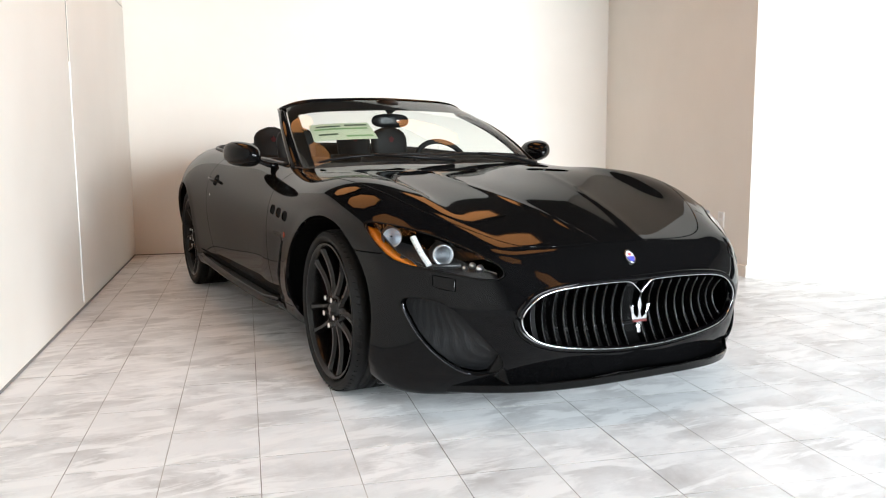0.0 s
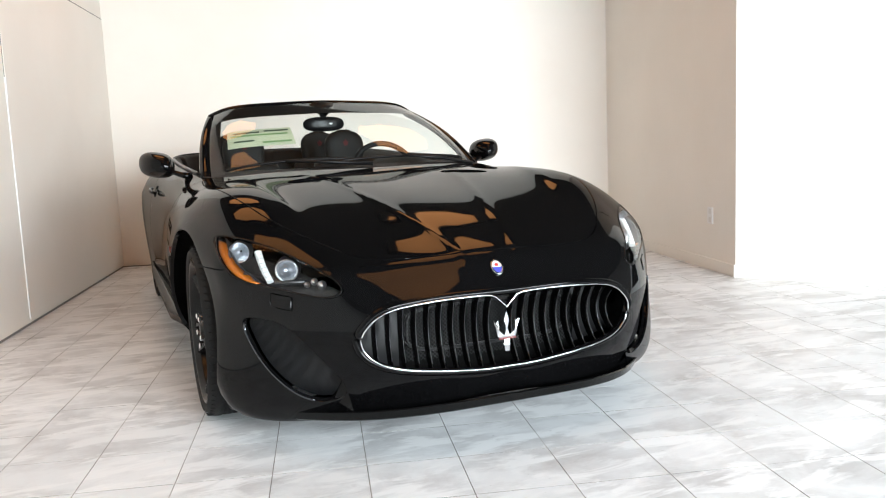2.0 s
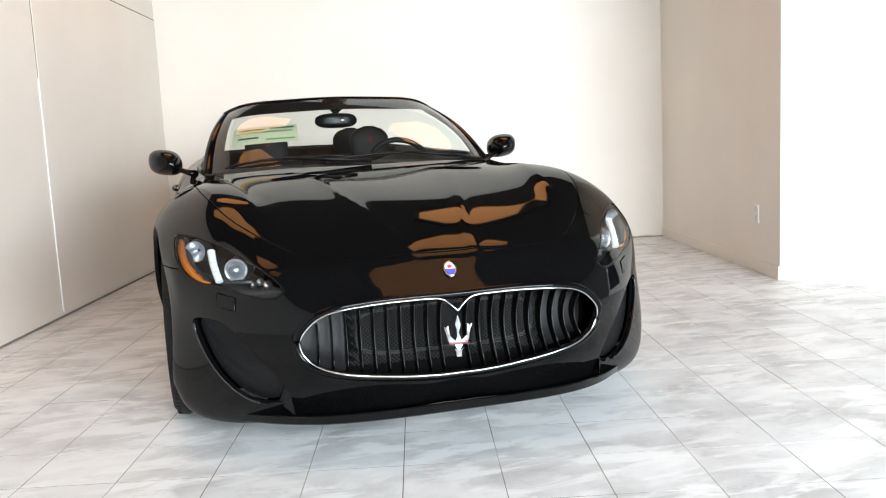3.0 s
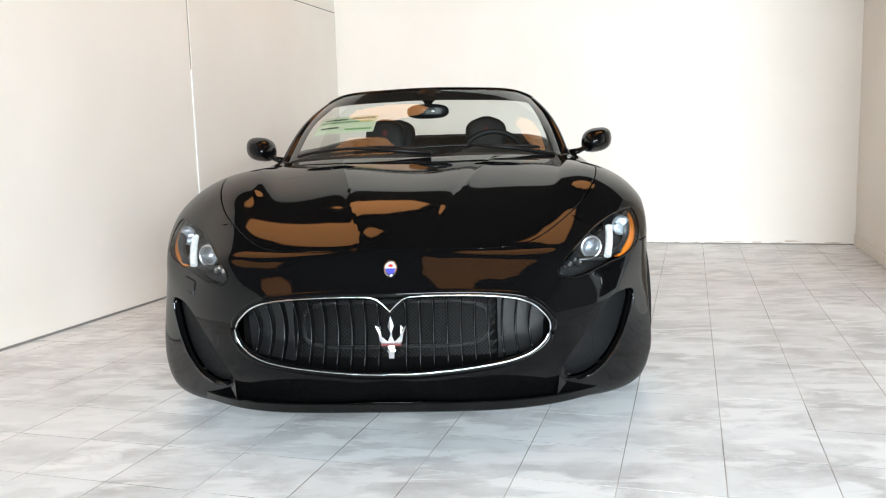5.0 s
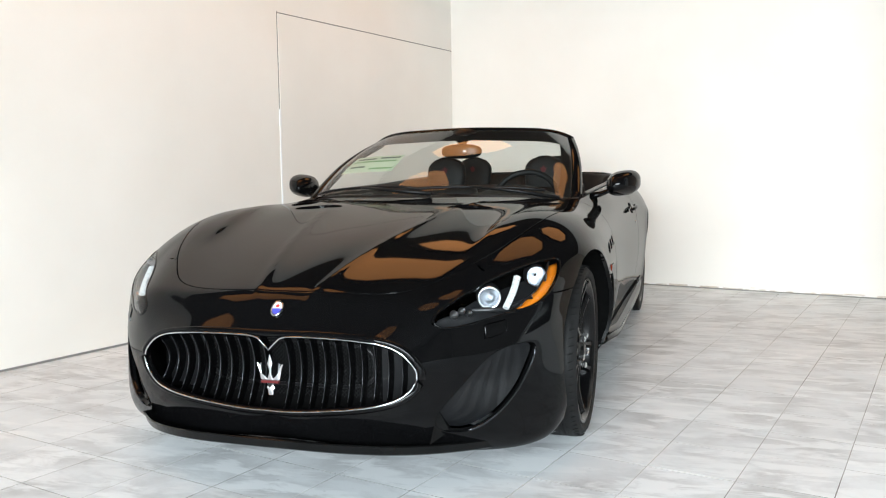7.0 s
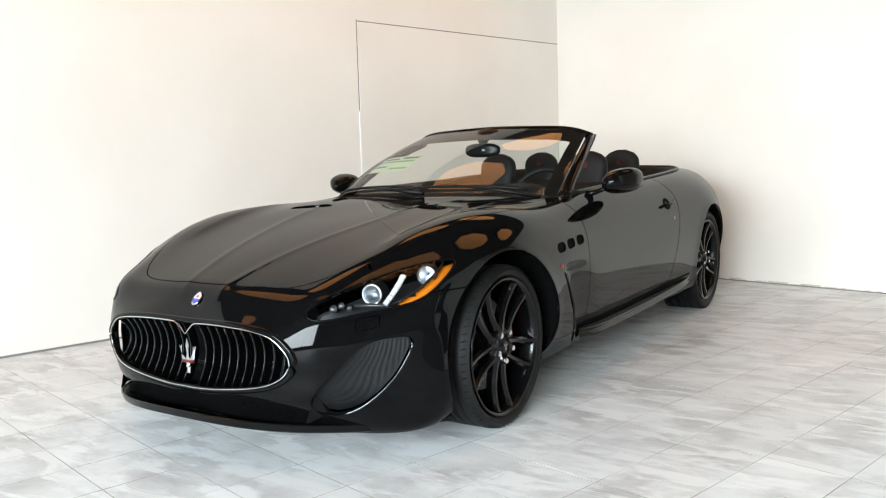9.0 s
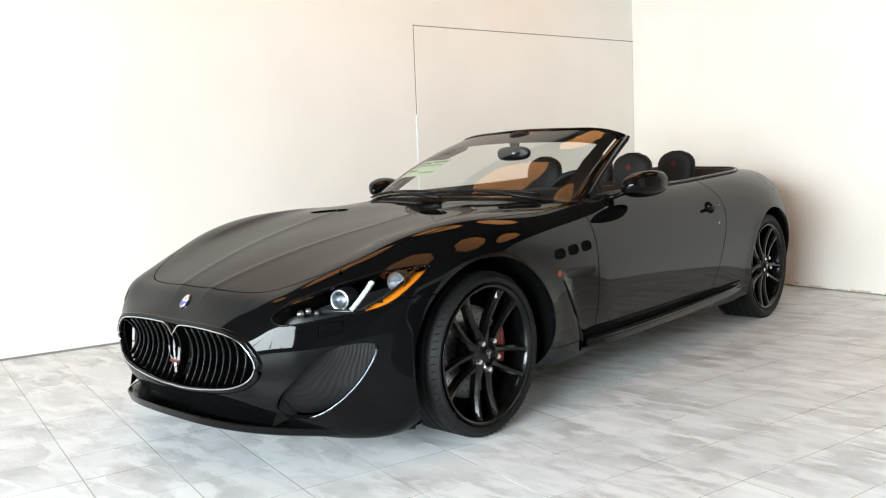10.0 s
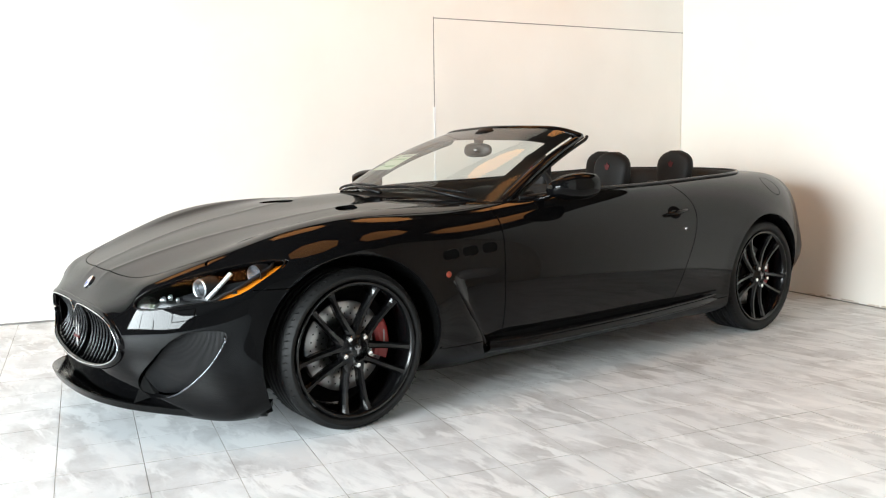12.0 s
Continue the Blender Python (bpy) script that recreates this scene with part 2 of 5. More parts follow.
def box_bm(x0, x1, y0, y1, z0, z1, bevel=0.0, bm=None):
    bm = bm or bmesh.new()
    r = bmesh.ops.create_cube(bm, size=1)
    for v in r["verts"]:
        v.co = Vector((x0 + (v.co.x + 0.5) * (x1 - x0), y0 + (v.co.y + 0.5) * (y1 - y0), z0 + (v.co.z + 0.5) * (z1 - z0)))
    if bevel:
        edges = list({e for v in r["verts"] for e in v.link_edges})
        bmesh.ops.bevel(bm, geom=edges, offset=bevel, segments=2, affect="EDGES", profile=0.6)
    return bm


def room_box(name, u0, u1, v0, v1, z0, z1, mat, parent=None, label="", bevel=0.0):
    bm = box_bm(u0, u1, v0, v1, z0, z1, bevel)
    for v in bm.verts:
        v.co = room(v.co.x, v.co.y, v.co.z)
    return part(name, bm, mat, parent, label)


def prism(outline, depth, axis="z", at=0.0):
    """A flat outline pushed along an axis."""
    bm = bmesh.new()
    order = {"z": lambda a, b, c: (a, b, c), "y": lambda a, b, c: (a, c, b), "x": lambda a, b, c: (c, a, b)}[axis]
    lo = [bm.verts.new(order(a, b, at)) for a, b in outline]
    hi = [bm.verts.new(order(a, b, at + depth)) for a, b in outline]
    n = len(outline)
    bm.faces.new(lo)
    bm.faces.new(hi[::-1])
    for i in range(n):
        bm.faces.new((lo[i], hi[i], hi[(i + 1) % n], lo[(i + 1) % n]))
    return bm


def tube(path, radius, sides=8, closed=False, bm=None, squash=1.0):
    """A round bar along a path of points."""
    bm = bm or bmesh.new()
    pts = [Vector(p) for p in path]
    n = len(pts)
    radii = radius if isinstance(radius, (list, tuple)) else [radius] * n
    rings = []
    up = Vector((0, 0, 1))
    for i, p in enumerate(pts):
        a = pts[(i - 1) % n] if closed or i > 0 else p
        b = pts[(i + 1) % n] if closed or i < n - 1 else p
        d = (b - a).normalized()
        ref = up if abs(d.z) < 0.95 else Vector((1, 0, 0))
        s = d.cross(ref).normalized()
        t = s.cross(d)
        rings.append([bm.verts.new(p + radii[i] * (math.cos(k * 2 * math.pi / sides) * s + squash * math.sin(k * 2 * math.pi / sides) * t)) for k in range(sides)])
    for i in range(n if closed else n - 1):
        r0, r1 = rings[i], rings[(i + 1) % n]
        for k in range(sides):
            bm.faces.new((r0[k], r0[(k + 1) % sides], r1[(k + 1) % sides], r1[k]))
    if not closed:
        bm.faces.new(rings[0][::-1])
        bm.faces.new(rings[-1])
    return bm


def lathe(profile, centre, axis="x", steps=64, closed=False, bm=None):
    """Turn (along, radius) pairs round an axis."""
    bm = bm or bmesh.new()
    rows = []
    for k in range(steps):
        c, s = math.cos(2 * math.pi * k / steps), math.sin(2 * math.pi * k / steps)
        row = []
        for a, r in profile:
            p = {"x": (a, r * c, r * s), "y": (r * c, a, r * s), "z": (r * c, r * s, a)}[axis]
            row.append(bm.verts.new(Vector(centre) + Vector(p)))
        rows.append(row)
    m = len(profile)
    for k in range(steps):
        r0, r1 = rows[k], rows[(k + 1) % steps]
        for i in range(m if closed else m - 1):
            bm.faces.new((r0[i], r0[(i + 1) % m], r1[(i + 1) % m], r1[i]))
    return bm


def spline(points, knots, at):
    """Natural cubic spline through points (n, ...) at knots, read at the places given."""
    p, k, at = np.array(points, float), np.array(knots, float), np.array(at, float)
    n, h = len(k), np.diff(k)
    flat = p.reshape(n, -1)
    a = np.eye(n)
    r = np.zeros_like(flat)
    for i in range(1, n - 1):
        a[i, i - 1 : i + 2] = h[i - 1], 2 * (h[i - 1] + h[i]), h[i]
        r[i] = 6 * ((flat[i + 1] - flat[i]) / h[i] - (flat[i] - flat[i - 1]) / h[i - 1])
    m = np.linalg.solve(a, r)
    j = np.clip(np.searchsorted(k, at, side="right") - 1, 0, n - 2)
    lo, hi, w = (k[j + 1] - at)[:, None], (at - k[j])[:, None], h[j][:, None]
    out = m[j] * lo**3 / (6 * w) + m[j + 1] * hi**3 / (6 * w) + (flat[j] / w - m[j] * w / 6) * lo + (flat[j + 1] / w - m[j + 1] * w / 6) * hi
    return out.reshape(len(at), *p.shape[1:])


def curve(points, n=24, closed=False):
    """A smooth curve through points of any size, n samples between ends."""
    p = [tuple(q) for q in points]
    if closed:
        p = p[-3:] + p + p[:3]
    d = np.r_[0, np.cumsum([max(math.dist(a, b), 1e-6) ** 0.7 for a, b in zip(p, p[1:])])]
    lo, hi = (d[3], d[-3]) if closed else (d[0], d[-1])
    at = np.linspace(lo, hi, n, endpoint=not closed)
    return [tuple(q) for q in spline(p, d, at)]


# ---- the room ----
def inside(poly, a, b):
    hit = False
    for (x0, y0), (x1, y1) in zip(poly, poly[1:] + poly[:1]):
        if (y0 > b) != (y1 > b) and a < (x1 - x0) * (b - y0) / (y1 - y0) + x0:
            hit = not hit
    return hit


SIDE_U, TURN_V = 4.550, 2.500   # the niche's right-hand wall and where it ends
tagged(room_box("ground", -40, 40, -30, 60, -0.20, -0.06, ASPHALT, None, "dark grey asphalt round the building"), kind="structure", category="ground")
floor = tagged(room_box("floor", -0.2, 10.0, -0.2, DEPTH, -0.055, -0.0016, GROUT, None, "pale grey square tiles with dirty grout joints"), kind="structure", category="floor")
tagged(room_box("wall_left", -0.15, 0, -0.15, DEPTH, -0.05, CEILING, PLASTER, None, "white painted plaster wall with a flush panel"), kind="structure", category="wall")
tagged(room_box("wall_back", 0, SIDE_U, -0.15, 0, -0.05, CEILING, PLASTER, None, "plain white painted plaster wall"), kind="structure", category="wall")
tagged(room_box("wall_niche", SIDE_U, SIDE_U + 0.15, -0.15, TURN_V, -0.05, CEILING, PLASTER, None, "white painted wall returning beside the car"), kind="structure", category="wall")
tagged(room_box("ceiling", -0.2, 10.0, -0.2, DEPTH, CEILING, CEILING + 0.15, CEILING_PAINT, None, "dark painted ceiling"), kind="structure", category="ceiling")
# slanted wall with the glass door
def slant(s, off, z):
    """s metres along the slanted wall from its corner, off metres out of it."""
    s = s + 0.07
    return room(SIDE_U + 0.745 * s - 0.667 * off, TURN_V + 0.667 * s + 0.745 * off, z)


def slant_box(name, s0, s1, o0, o1, z0, z1, mat, parent=None, label="", bevel=0.0):
    bm = box_bm(s0, s1, o0, o1, z0, z1, bevel)
    for v in bm.verts:
        v.co = slant(v.co.x, v.co.y, v.co.z)
    return part(name, bm, mat, parent, label)


tagged(slant_box("wall_slanted", -0.07, 0.865, -0.15, 0, -0.05, CEILING, PLASTER, None, "white painted wall beside the glass door"), kind="structure", category="wall")
tagged(slant_box("wall_over_door", 0.865, 1.89, -0.15, 0, 2.19, CEILING, PLASTER, None, "white painted wall above the glass door"), kind="structure", category="wall")
# unseen closing walls, added dark so that the car's flank reflects dark
tagged(slant_box("wall_beyond_door", 1.89, 6.90, -0.15, 0, -0.05, CEILING, LOBBY, None, "unseen dark brown wall added past the glass door"), kind="structure", category="wall")
tagged(room_box("wall_right", 9.70, 9.85, 6.9, DEPTH, -0.05, CEILING, LOBBY, None, "unseen dark brown wall added on the right"), kind="structure", category="wall")
for name, u0, u1, z0, z1 in (("wall_front", -0.15, 3.2, -0.05, CEILING), ("wall_front_end", 8.7, 9.85, -0.05, CEILING), ("wall_front_plinth", 3.2, 8.7, -0.05, 0.85), ("wall_front_head", 3.2, 8.7, 2.98, CEILING)):
    tagged(room_box(name, u0, u1, DEPTH, DEPTH + 0.15, z0, z1, LOBBY, None, "unseen dark brown wall closing the shop front"), kind="structure", category="wall")


# ---- the car: faces -y, its left side at +x, front axle at y = 0 ----
RINGS = []


def ring(key, *points):
    """One rib of the half body, from the top centre over the shoulder and the side to the bottom centre."""
    RINGS.append((key, points))


ring(0.00, (0, -.838, .517), (.17, -.839, .519), (.33, -.838, .513), (.450, -.822, .480), (.497, -.806, .405), (.466, -.816, .340), (.34, -.845, .294), (.17, -.852, .272), (0, -.855, .266))
ring(0.07, (0, -.800, .556), (.18, -.798, .558), (.37, -.784, .556), (.535, -.752, .532), (.605, -.733, .42), (.578, -.750, .32), (.43, -.815, .240), (.21, -.840, .218), (0, -.845, .212))
ring(0.18, (0, -.752, .604), (.2, -.746, .606), (.42, -.706, .606), (.62, -.650, .590), (.752, -.562, .51), (.754, -.568, .36), (.698, -.606, .145), (.40, -.755, .142), (0, -.80, .155))
ring(0.38, (0, -.56, .690), (.22, -.55, .694), (.45, -.51, .698), (.67, -.45, .702), (.836, -.398, .630), (.857, -.402, .47), (.832, -.412, .118), (.5, -.58, .118), (0, -.62, .130))
ring(0.66, (0, -.27, .767), (.25, -.26, .770), (.47, -.24, .774), (.70, -.21, .797), (.886, -.18, .704), (.903, -.18, .53), (.874, -.205, .115), (.5, -.27, .118), (0, -.29, .14))
ring(1.00, (0, .10, .828), (.27, .10, .832), (.50, .10, .832), (.735, .10, .850), (.908, .10, .755), (.943, .10, .58), (.928, .10, .28), (.6, .10, .15), (0, .10, .15))
ring(1.33, (0, .45, .870), (.29, .45, .874), (.52, .45, .862), (.74, .45, .848), (.895, .45, .765), (.940, .45, .58), (.918, .45, .30), (.79, .45, .15), (0, .45, .14))
ring(1.66, (0, .80, .900), (.30, .80, .905), (.55, .80, .888), (.755, .80, .860), (.880, .80, .772), (.928, .80, .58), (.900, .80, .30), (.79, .80, .15), (0, .80, .15))
ring(2.10, (0, 1.25, .925), (.30, 1.25, .93), (.58, 1.25, .915), (.765, 1.25, .895), (.868, 1.25, .79), (.917, 1.25, .58), (.890, 1.25, .30), (.79, 1.25, .15), (0, 1.25, .15))
ring(2.85, (0, 2.0, .945), (.30, 2.0, .945), (.58, 2.0, .94), (.760, 2.0, .918), (.868, 2.0, .81), (.922, 2.0, .59), (.900, 2.0, .31), (.80, 2.0, .16), (0, 2.0, .15))
ring(3.40, (0, 2.55, .965), (.30, 2.55, .965), (.56, 2.55, .96), (.745, 2.55, .942), (.878, 2.55, .83), (.938, 2.55, .62), (.930, 2.55, .34), (.87, 2.55, .18), (0, 2.55, .15))
ring(3.80, (0, 2.95, .980), (.30, 2.95, .98), (.54, 2.95, .975), (.720, 2.95, .950), (.875, 2.95, .83), (.945, 2.95, .63), (.940, 2.95, .38), (.85, 2.95, .20), (0, 2.95, .15))
ring(4.20, (0, 3.38, .980), (.30, 3.38, .975), (.52, 3.37, .965), (.670, 3.36, .930), (.795, 3.34, .815), (.858, 3.33, .62), (.852, 3.33, .38), (.76, 3.35, .22), (0, 3.38, .17))
ring(4.55, (0, 3.70, .955), (.28, 3.69, .95), (.46, 3.66, .935), (.580, 3.60, .895), (.680, 3.55, .785), (.732, 3.54, .60), (.735, 3.55, .38), (.63, 3.61, .24), (0, 3.68, .20))
ring(4.78, (0, 3.83, .885), (.25, 3.82, .88), (.41, 3.79, .865), (.52, 3.76, .83), (.60, 3.74, .73), (.635, 3.75, .56), (.635, 3.76, .40), (.50, 3.78, .28), (0, 3.80, .24))
ring(4.95, (0, 3.88, .72), (.2, 3.875, .715), (.3, 3.86, .70), (.37, 3.85, .68), (.40, 3.845, .62), (.41, 3.85, .54), (.39, 3.85, .46), (.3, 3.86, .40), (0, 3.87, .38))

COLUMNS = (0, 0.9, 1.75, 2.6, 3.3, 4.0, 4.9, 5.6, 7.2)
NA, NK = 150, 330


def smooth_rows(g, times):
    for _ in range(times):
        g[1:-1] = 0.25 * g[:-2] + 0.5 * g[1:-1] + 0.25 * g[2:]


def skin_grid():
    pts = np.array([p for _, p in RINGS], float)
    keys = [k for k, _ in RINGS]
    g = spline(pts, keys, np.linspace(keys[0], keys[-1], NK))
    flip_x = np.array((-1, 1, 1))
    wide = np.concatenate([g[:, 2:0:-1] * flip_x, g, g[:, -2:-4:-1] * flip_x], axis=1)
    knots = [-COLUMNS[2], -COLUMNS[1], *COLUMNS, 2 * COLUMNS[-1] - COLUMNS[-2], 2 * COLUMNS[-1] - COLUMNS[-3]]
    g = np.swapaxes(spline(np.swapaxes(wide, 0, 1), knots, np.linspace(0, COLUMNS[-1], NA)), 0, 1)
    smooth_rows(g, 14)
    even = g.copy()
    smooth_rows(even, 110)
    weight = np.clip((g[..., 1:2] + .60) / .30, 0, 1) * np.clip((1.4 - g[..., 1:2]) / .4, 0, 1) * np.clip((g[..., 2:3] - .62) / .08, 0, 1)
    g = g + (even - g) * weight * weight * (3 - 2 * weight)
    h = np.swapaxes(g, 0, 1).copy()
    mirror = h[1:31][::-1] * (-1, 1, 1)
    h = np.concatenate([mirror, h])
    smooth_rows(h, 8)
    even = h.copy()
    smooth_rows(even, 26)
    weight = np.clip((h[..., 1:2] + .62) / .25, 0, 1) * np.clip((.72 - np.abs(h[..., :1])) / .2, 0, 1) * (h[..., 2:3] > .5)
    h = h + (even - h) * weight
    h = h[30:]
    h[0, :, 0] = 0
    x, y = h[..., 0], h[..., 1]
    top = (h[..., 2] > .5) & (np.arange(len(h))[:, None] < NA * .55)
    pick = top & (x < .62) & (y > -.50) & (y < .85)
    terms = lambda a, b: np.stack([a**(2 * i) * b**j for i in range(3) for j in range(4 - i)], -1)
    fit, *_ = np.linalg.lstsq(terms(x[pick], y[pick]), h[..., 2][pick], rcond=None)
    ease = lambda v: np.clip(v, 0, 1) ** 2 * (3 - 2 * np.clip(v, 0, 1))
    calm = ease((.70 - x) / .22) * ease((y + .780) / .050) * ease((.85 - y) / .2) * top
    h[..., 2] += calm * (terms(x, y) @ fit - h[..., 2])   # one even sweep over the bonnet
    nose = (ease((-.64 + .24 * ease((x - .36) / .14) - y) / .14) * ease((h[..., 2] - .36) / .08))[..., None]
    nose[:, 0], nose[-3:] = 0, 0
    for _ in range(14):
        wide = np.concatenate([h[1:2] * (-1, 1, 1), h, h[-1:]])
        mean = .25 * (wide[:-2] + wide[2:])
        mean[:, 1:-1] += .25 * (h[:, :-2] + h[:, 2:])
        mean[:, (0, -1)] *= 2
        h = h + .5 * nose * (mean - h)     # an even nose between bonnet, grille and lamps
    x, y = h[..., 0], h[..., 1]
    line = .10 + .19 * (y + .75) / .95
    fade = np.clip((y + .80) / .08, 0, 1) * np.clip((.62 - y) / .5, 0, 1) * (h[..., 2] > .5)
    h[..., 2] += fade * .0042 * np.exp(-np.abs(x - line) / .018)   # two ridges on the bonnet
    h[..., 2] += .010 * np.exp(-((x - .36) / .20) ** 2 - ((y - .28) / .30) ** 2) * top
    line = .547 + .17 * (y + .346)
    fade = ease((y + .40) / .22) * ease((.85 - y) / .6) * (h[..., 2] > .5)
    d = x - line
    h[..., 2] += fade * np.where(d > 0, .010 * np.exp(-d / .12), .010 * np.exp(d / .028))   # inner edge of each wing
    z = h[..., 2]
    ledge = np.where(z > .452, ease((.600 - z) / .148) ** .8, ease((z - .33) / .122))
    fade = ease((x - .42) / .16) * np.clip((.82 - x) / .14, 0, 1) * (y < -.40)
    h[..., 1] -= .013 * ledge * fade       # ledge between grille and air intake
    side = (x > .80) & (z > .20)
    for cy, cz, radius in ((-.014, .320, .393), (2.890, .334, .392)):
        away = np.hypot(y - cy, z - cz) - radius
        h[..., 0] += .004 * side * np.exp(-(np.maximum(away, 0) / .035) ** 2) * (away > -.06)   # flared arches
    edge = np.interp(z, (.20, .26, .351, .441, .524, .569), (.70, .66, .593, .536, .501, .481))
    back = y - edge
    hollow = np.clip(back / .014, 0, 1) * ease(1 - back / .34) * np.clip((.597 - z) / .022, 0, 1) * np.clip((z - .18) / .08, 0, 1)
    h[..., 0] -= .017 * hollow * side      # hollow behind the front wheel
    h[-1, :, 0] = 0
    return np.swapaxes(h, 0, 1)


SKIN = skin_grid()


def grid_normals(g):
    du = np.gradient(g, axis=0)
    dv = np.gradient(g, axis=1)
    n = np.cross(dv, du)
    return n / np.maximum(np.linalg.norm(n, axis=-1, keepdims=True), 1e-9)


SKIN_N = grid_normals(SKIN)
if SKIN_N[NK // 2, NA // 2, 0] < 0:
    SKIN_N = -SKIN_N
smooth_rows(SKIN_N, 2)
SKIN_N[:, 0, 0] = 0
SKIN_N /= np.linalg.norm(SKIN_N, axis=-1, keepdims=True)
PURE, PURE_N = SKIN.copy(), SKIN_N.copy()


def blend(grid, k, a):
    """The value of a grid between its knots."""
    k, a = min(max(k, 0), NK - 1.001), min(max(a, 0), NA - 1.001)
    i, j = int(k), int(a)
    f, g = k - i, a - j
    return (grid[i, j] * (1 - g) + grid[i, j + 1] * g) * (1 - f) + (grid[i + 1, j] * (1 - g) + grid[i + 1, j + 1] * g) * f


def slide(k, a, i, j, c):
    """Where on the skin, near knot k, a, the coordinates i and j take the values c."""
    kk, aa = float(k), float(a)
    for _ in range(8):
        p = blend(PURE, kk, aa)
        e = np.array((c[0] - p[i], c[1] - p[j]))
        if abs(e).max() < 2e-5:
            break
        pk, pa = blend(PURE, kk + .5, aa) - blend(PURE, kk - .5, aa), blend(PURE, kk, aa + .5) - blend(PURE, kk, aa - .5)
        m = np.array(((pk[i], pa[i]), (pk[j], pa[j])))
        if abs(np.linalg.det(m)) < 1e-9:
            return None
        step = np.clip(np.linalg.solve(m, e), -1.5, 1.5)
        kk, aa = kk + step[0], aa + step[1]
    if abs(e).max() > 6e-4 or abs(kk - k) > 4 or abs(aa - a) > 4:
        return None
    return kk, aa

# outlines of the panels: x, y seen from above; x, z from the front; y, z from the side
HOOD = curve([(0, -.728), (.25, -.717), (.39, -.690), (.458, -.650), (.54, -.55), (.64, -.375), (.715, -.15), (.752, .08), (.765, .35), (.762, .6), (.745, .80)], 70) + curve([(.745, .80), (.5, .70), (.25, .65), (0, .635)], 20)
CABIN = curve([(0, .64), (.25, .655), (.5, .705), (.70, .80)], 20) + curve([(.735, .92), (.757, 1.25), (.75, 2.0), (.735, 2.5), (.70, 2.85), (.62, 3.02), (.4, 3.10), (0, 3.13)], 50)
LAMP = curve([(.518, .558), (.532, .541), (.56, .532), (.63, .540), (.70, .556), (.785, .573), (.822, .600), (.838, .635), (.843, .672), (.835, .704), (.80, .707), (.735, .693), (.67, .669), (.61, .637), (.55, .596)], 90, True)
INTAKE = curve([(.528, .215), (.548, .278), (.60, .342), (.652, .405), (.70, .445), (.755, .458), (.795, .447), (.788, .40), (.758, .325), (.705, .252), (.645, .206), (.58, .192)], 70, True)
DOOR = curve([(.785, .83), (.765, .70), (.757, .55), (.77, .30)], 14) + [(.80, .272), (1.2, .268), (1.6, .275), (1.95, .285)] + curve([(2.01, .30), (2.10, .50), (2.19, .68), (2.21, .80), (2.15, .90)], 24) + [(2.08, .99), (.88, .99)]
WASHER = [(.660, .532), (.714, .540), (.719, .500), (.665, .490)]


def ellipse(a, b, ra, rb, turn=0.0, power=1.0, n=40):
    """A rounded outline; a power under 1 squares it."""
    out = []
    for k in range(n):
        c, s = math.cos(2 * math.pi * k / n), math.sin(2 * math.pi * k / n)
        p, q = ra * math.copysign(abs(c) ** power, c), rb * math.copysign(abs(s) ** power, s)
        out.append((a + p * math.cos(turn) - q * math.sin(turn), b + p * math.sin(turn) + q * math.cos(turn)))
    return out


VENT = ellipse(.360, .275, .105, .046, -.40, .8)
PORTS = [ellipse(y, z, .043, .020, .06, .6) for y, z in ((.675, .690), (.560, .684), (.447, .677))]
FUEL = ellipse(3.11, .882, .075, .052)


def circle(cy, cz, r, n=72):
    return [(cy + r * math.cos(2 * math.pi * k / n), cz + r * math.sin(2 * math.pi * k / n)) for k in range(n)]


ARCH_F, ARCH_R = circle(-.014, .320, .393), circle(2.890, .334, .392)


def label_at(x, y, z):
    if x > .62 and ((y + .014) ** 2 + (z - .320) ** 2 < .393**2 or (y - 2.890) ** 2 + (z - .334) ** 2 < .392**2):
        return "gone"
    if x > .5 and z < .320 and (abs(y + .014) < .393 or abs(y - 2.890) < .392):
        return "gone"
    if z < .145 and y > -.3:
        return "underside"
    if z > .8 and inside(CABIN, x, y):
        return "gone"
    if z > .75 and inside(VENT, x, y):
        return "vent"
    if z > .5 and y < .85 and inside(HOOD, x, y):
        return "hood"
    if y < -.05 and inside(LAMP, x, z):
        return "lamp"
    if y < -.1 and inside(INTAKE, x, z):
        return "intake"
    if y < -.3 and inside(WASHER, x, z):
        return "washer"
    if x > .6 and .35 < y < .8:
        for k, p in enumerate(PORTS):
            if inside(p, y, z):
                return "port" + str(k)
    if x > .6 and inside(DOOR, y, z):
        return "door"
    if x > .6 and inside(FUEL, y, z):
        return "fuel"
    if y < 0 and z < .605:
        return "front_bumper"
    if y < -.50:
        return "front_bumper"
    if y > 3.3 and z < .6:
        return "rear_bumper"
    if .3 < y < 2.7 and z < .262:
        return "sill"
    if y < .82:
        return "fender"
    return "quarter"


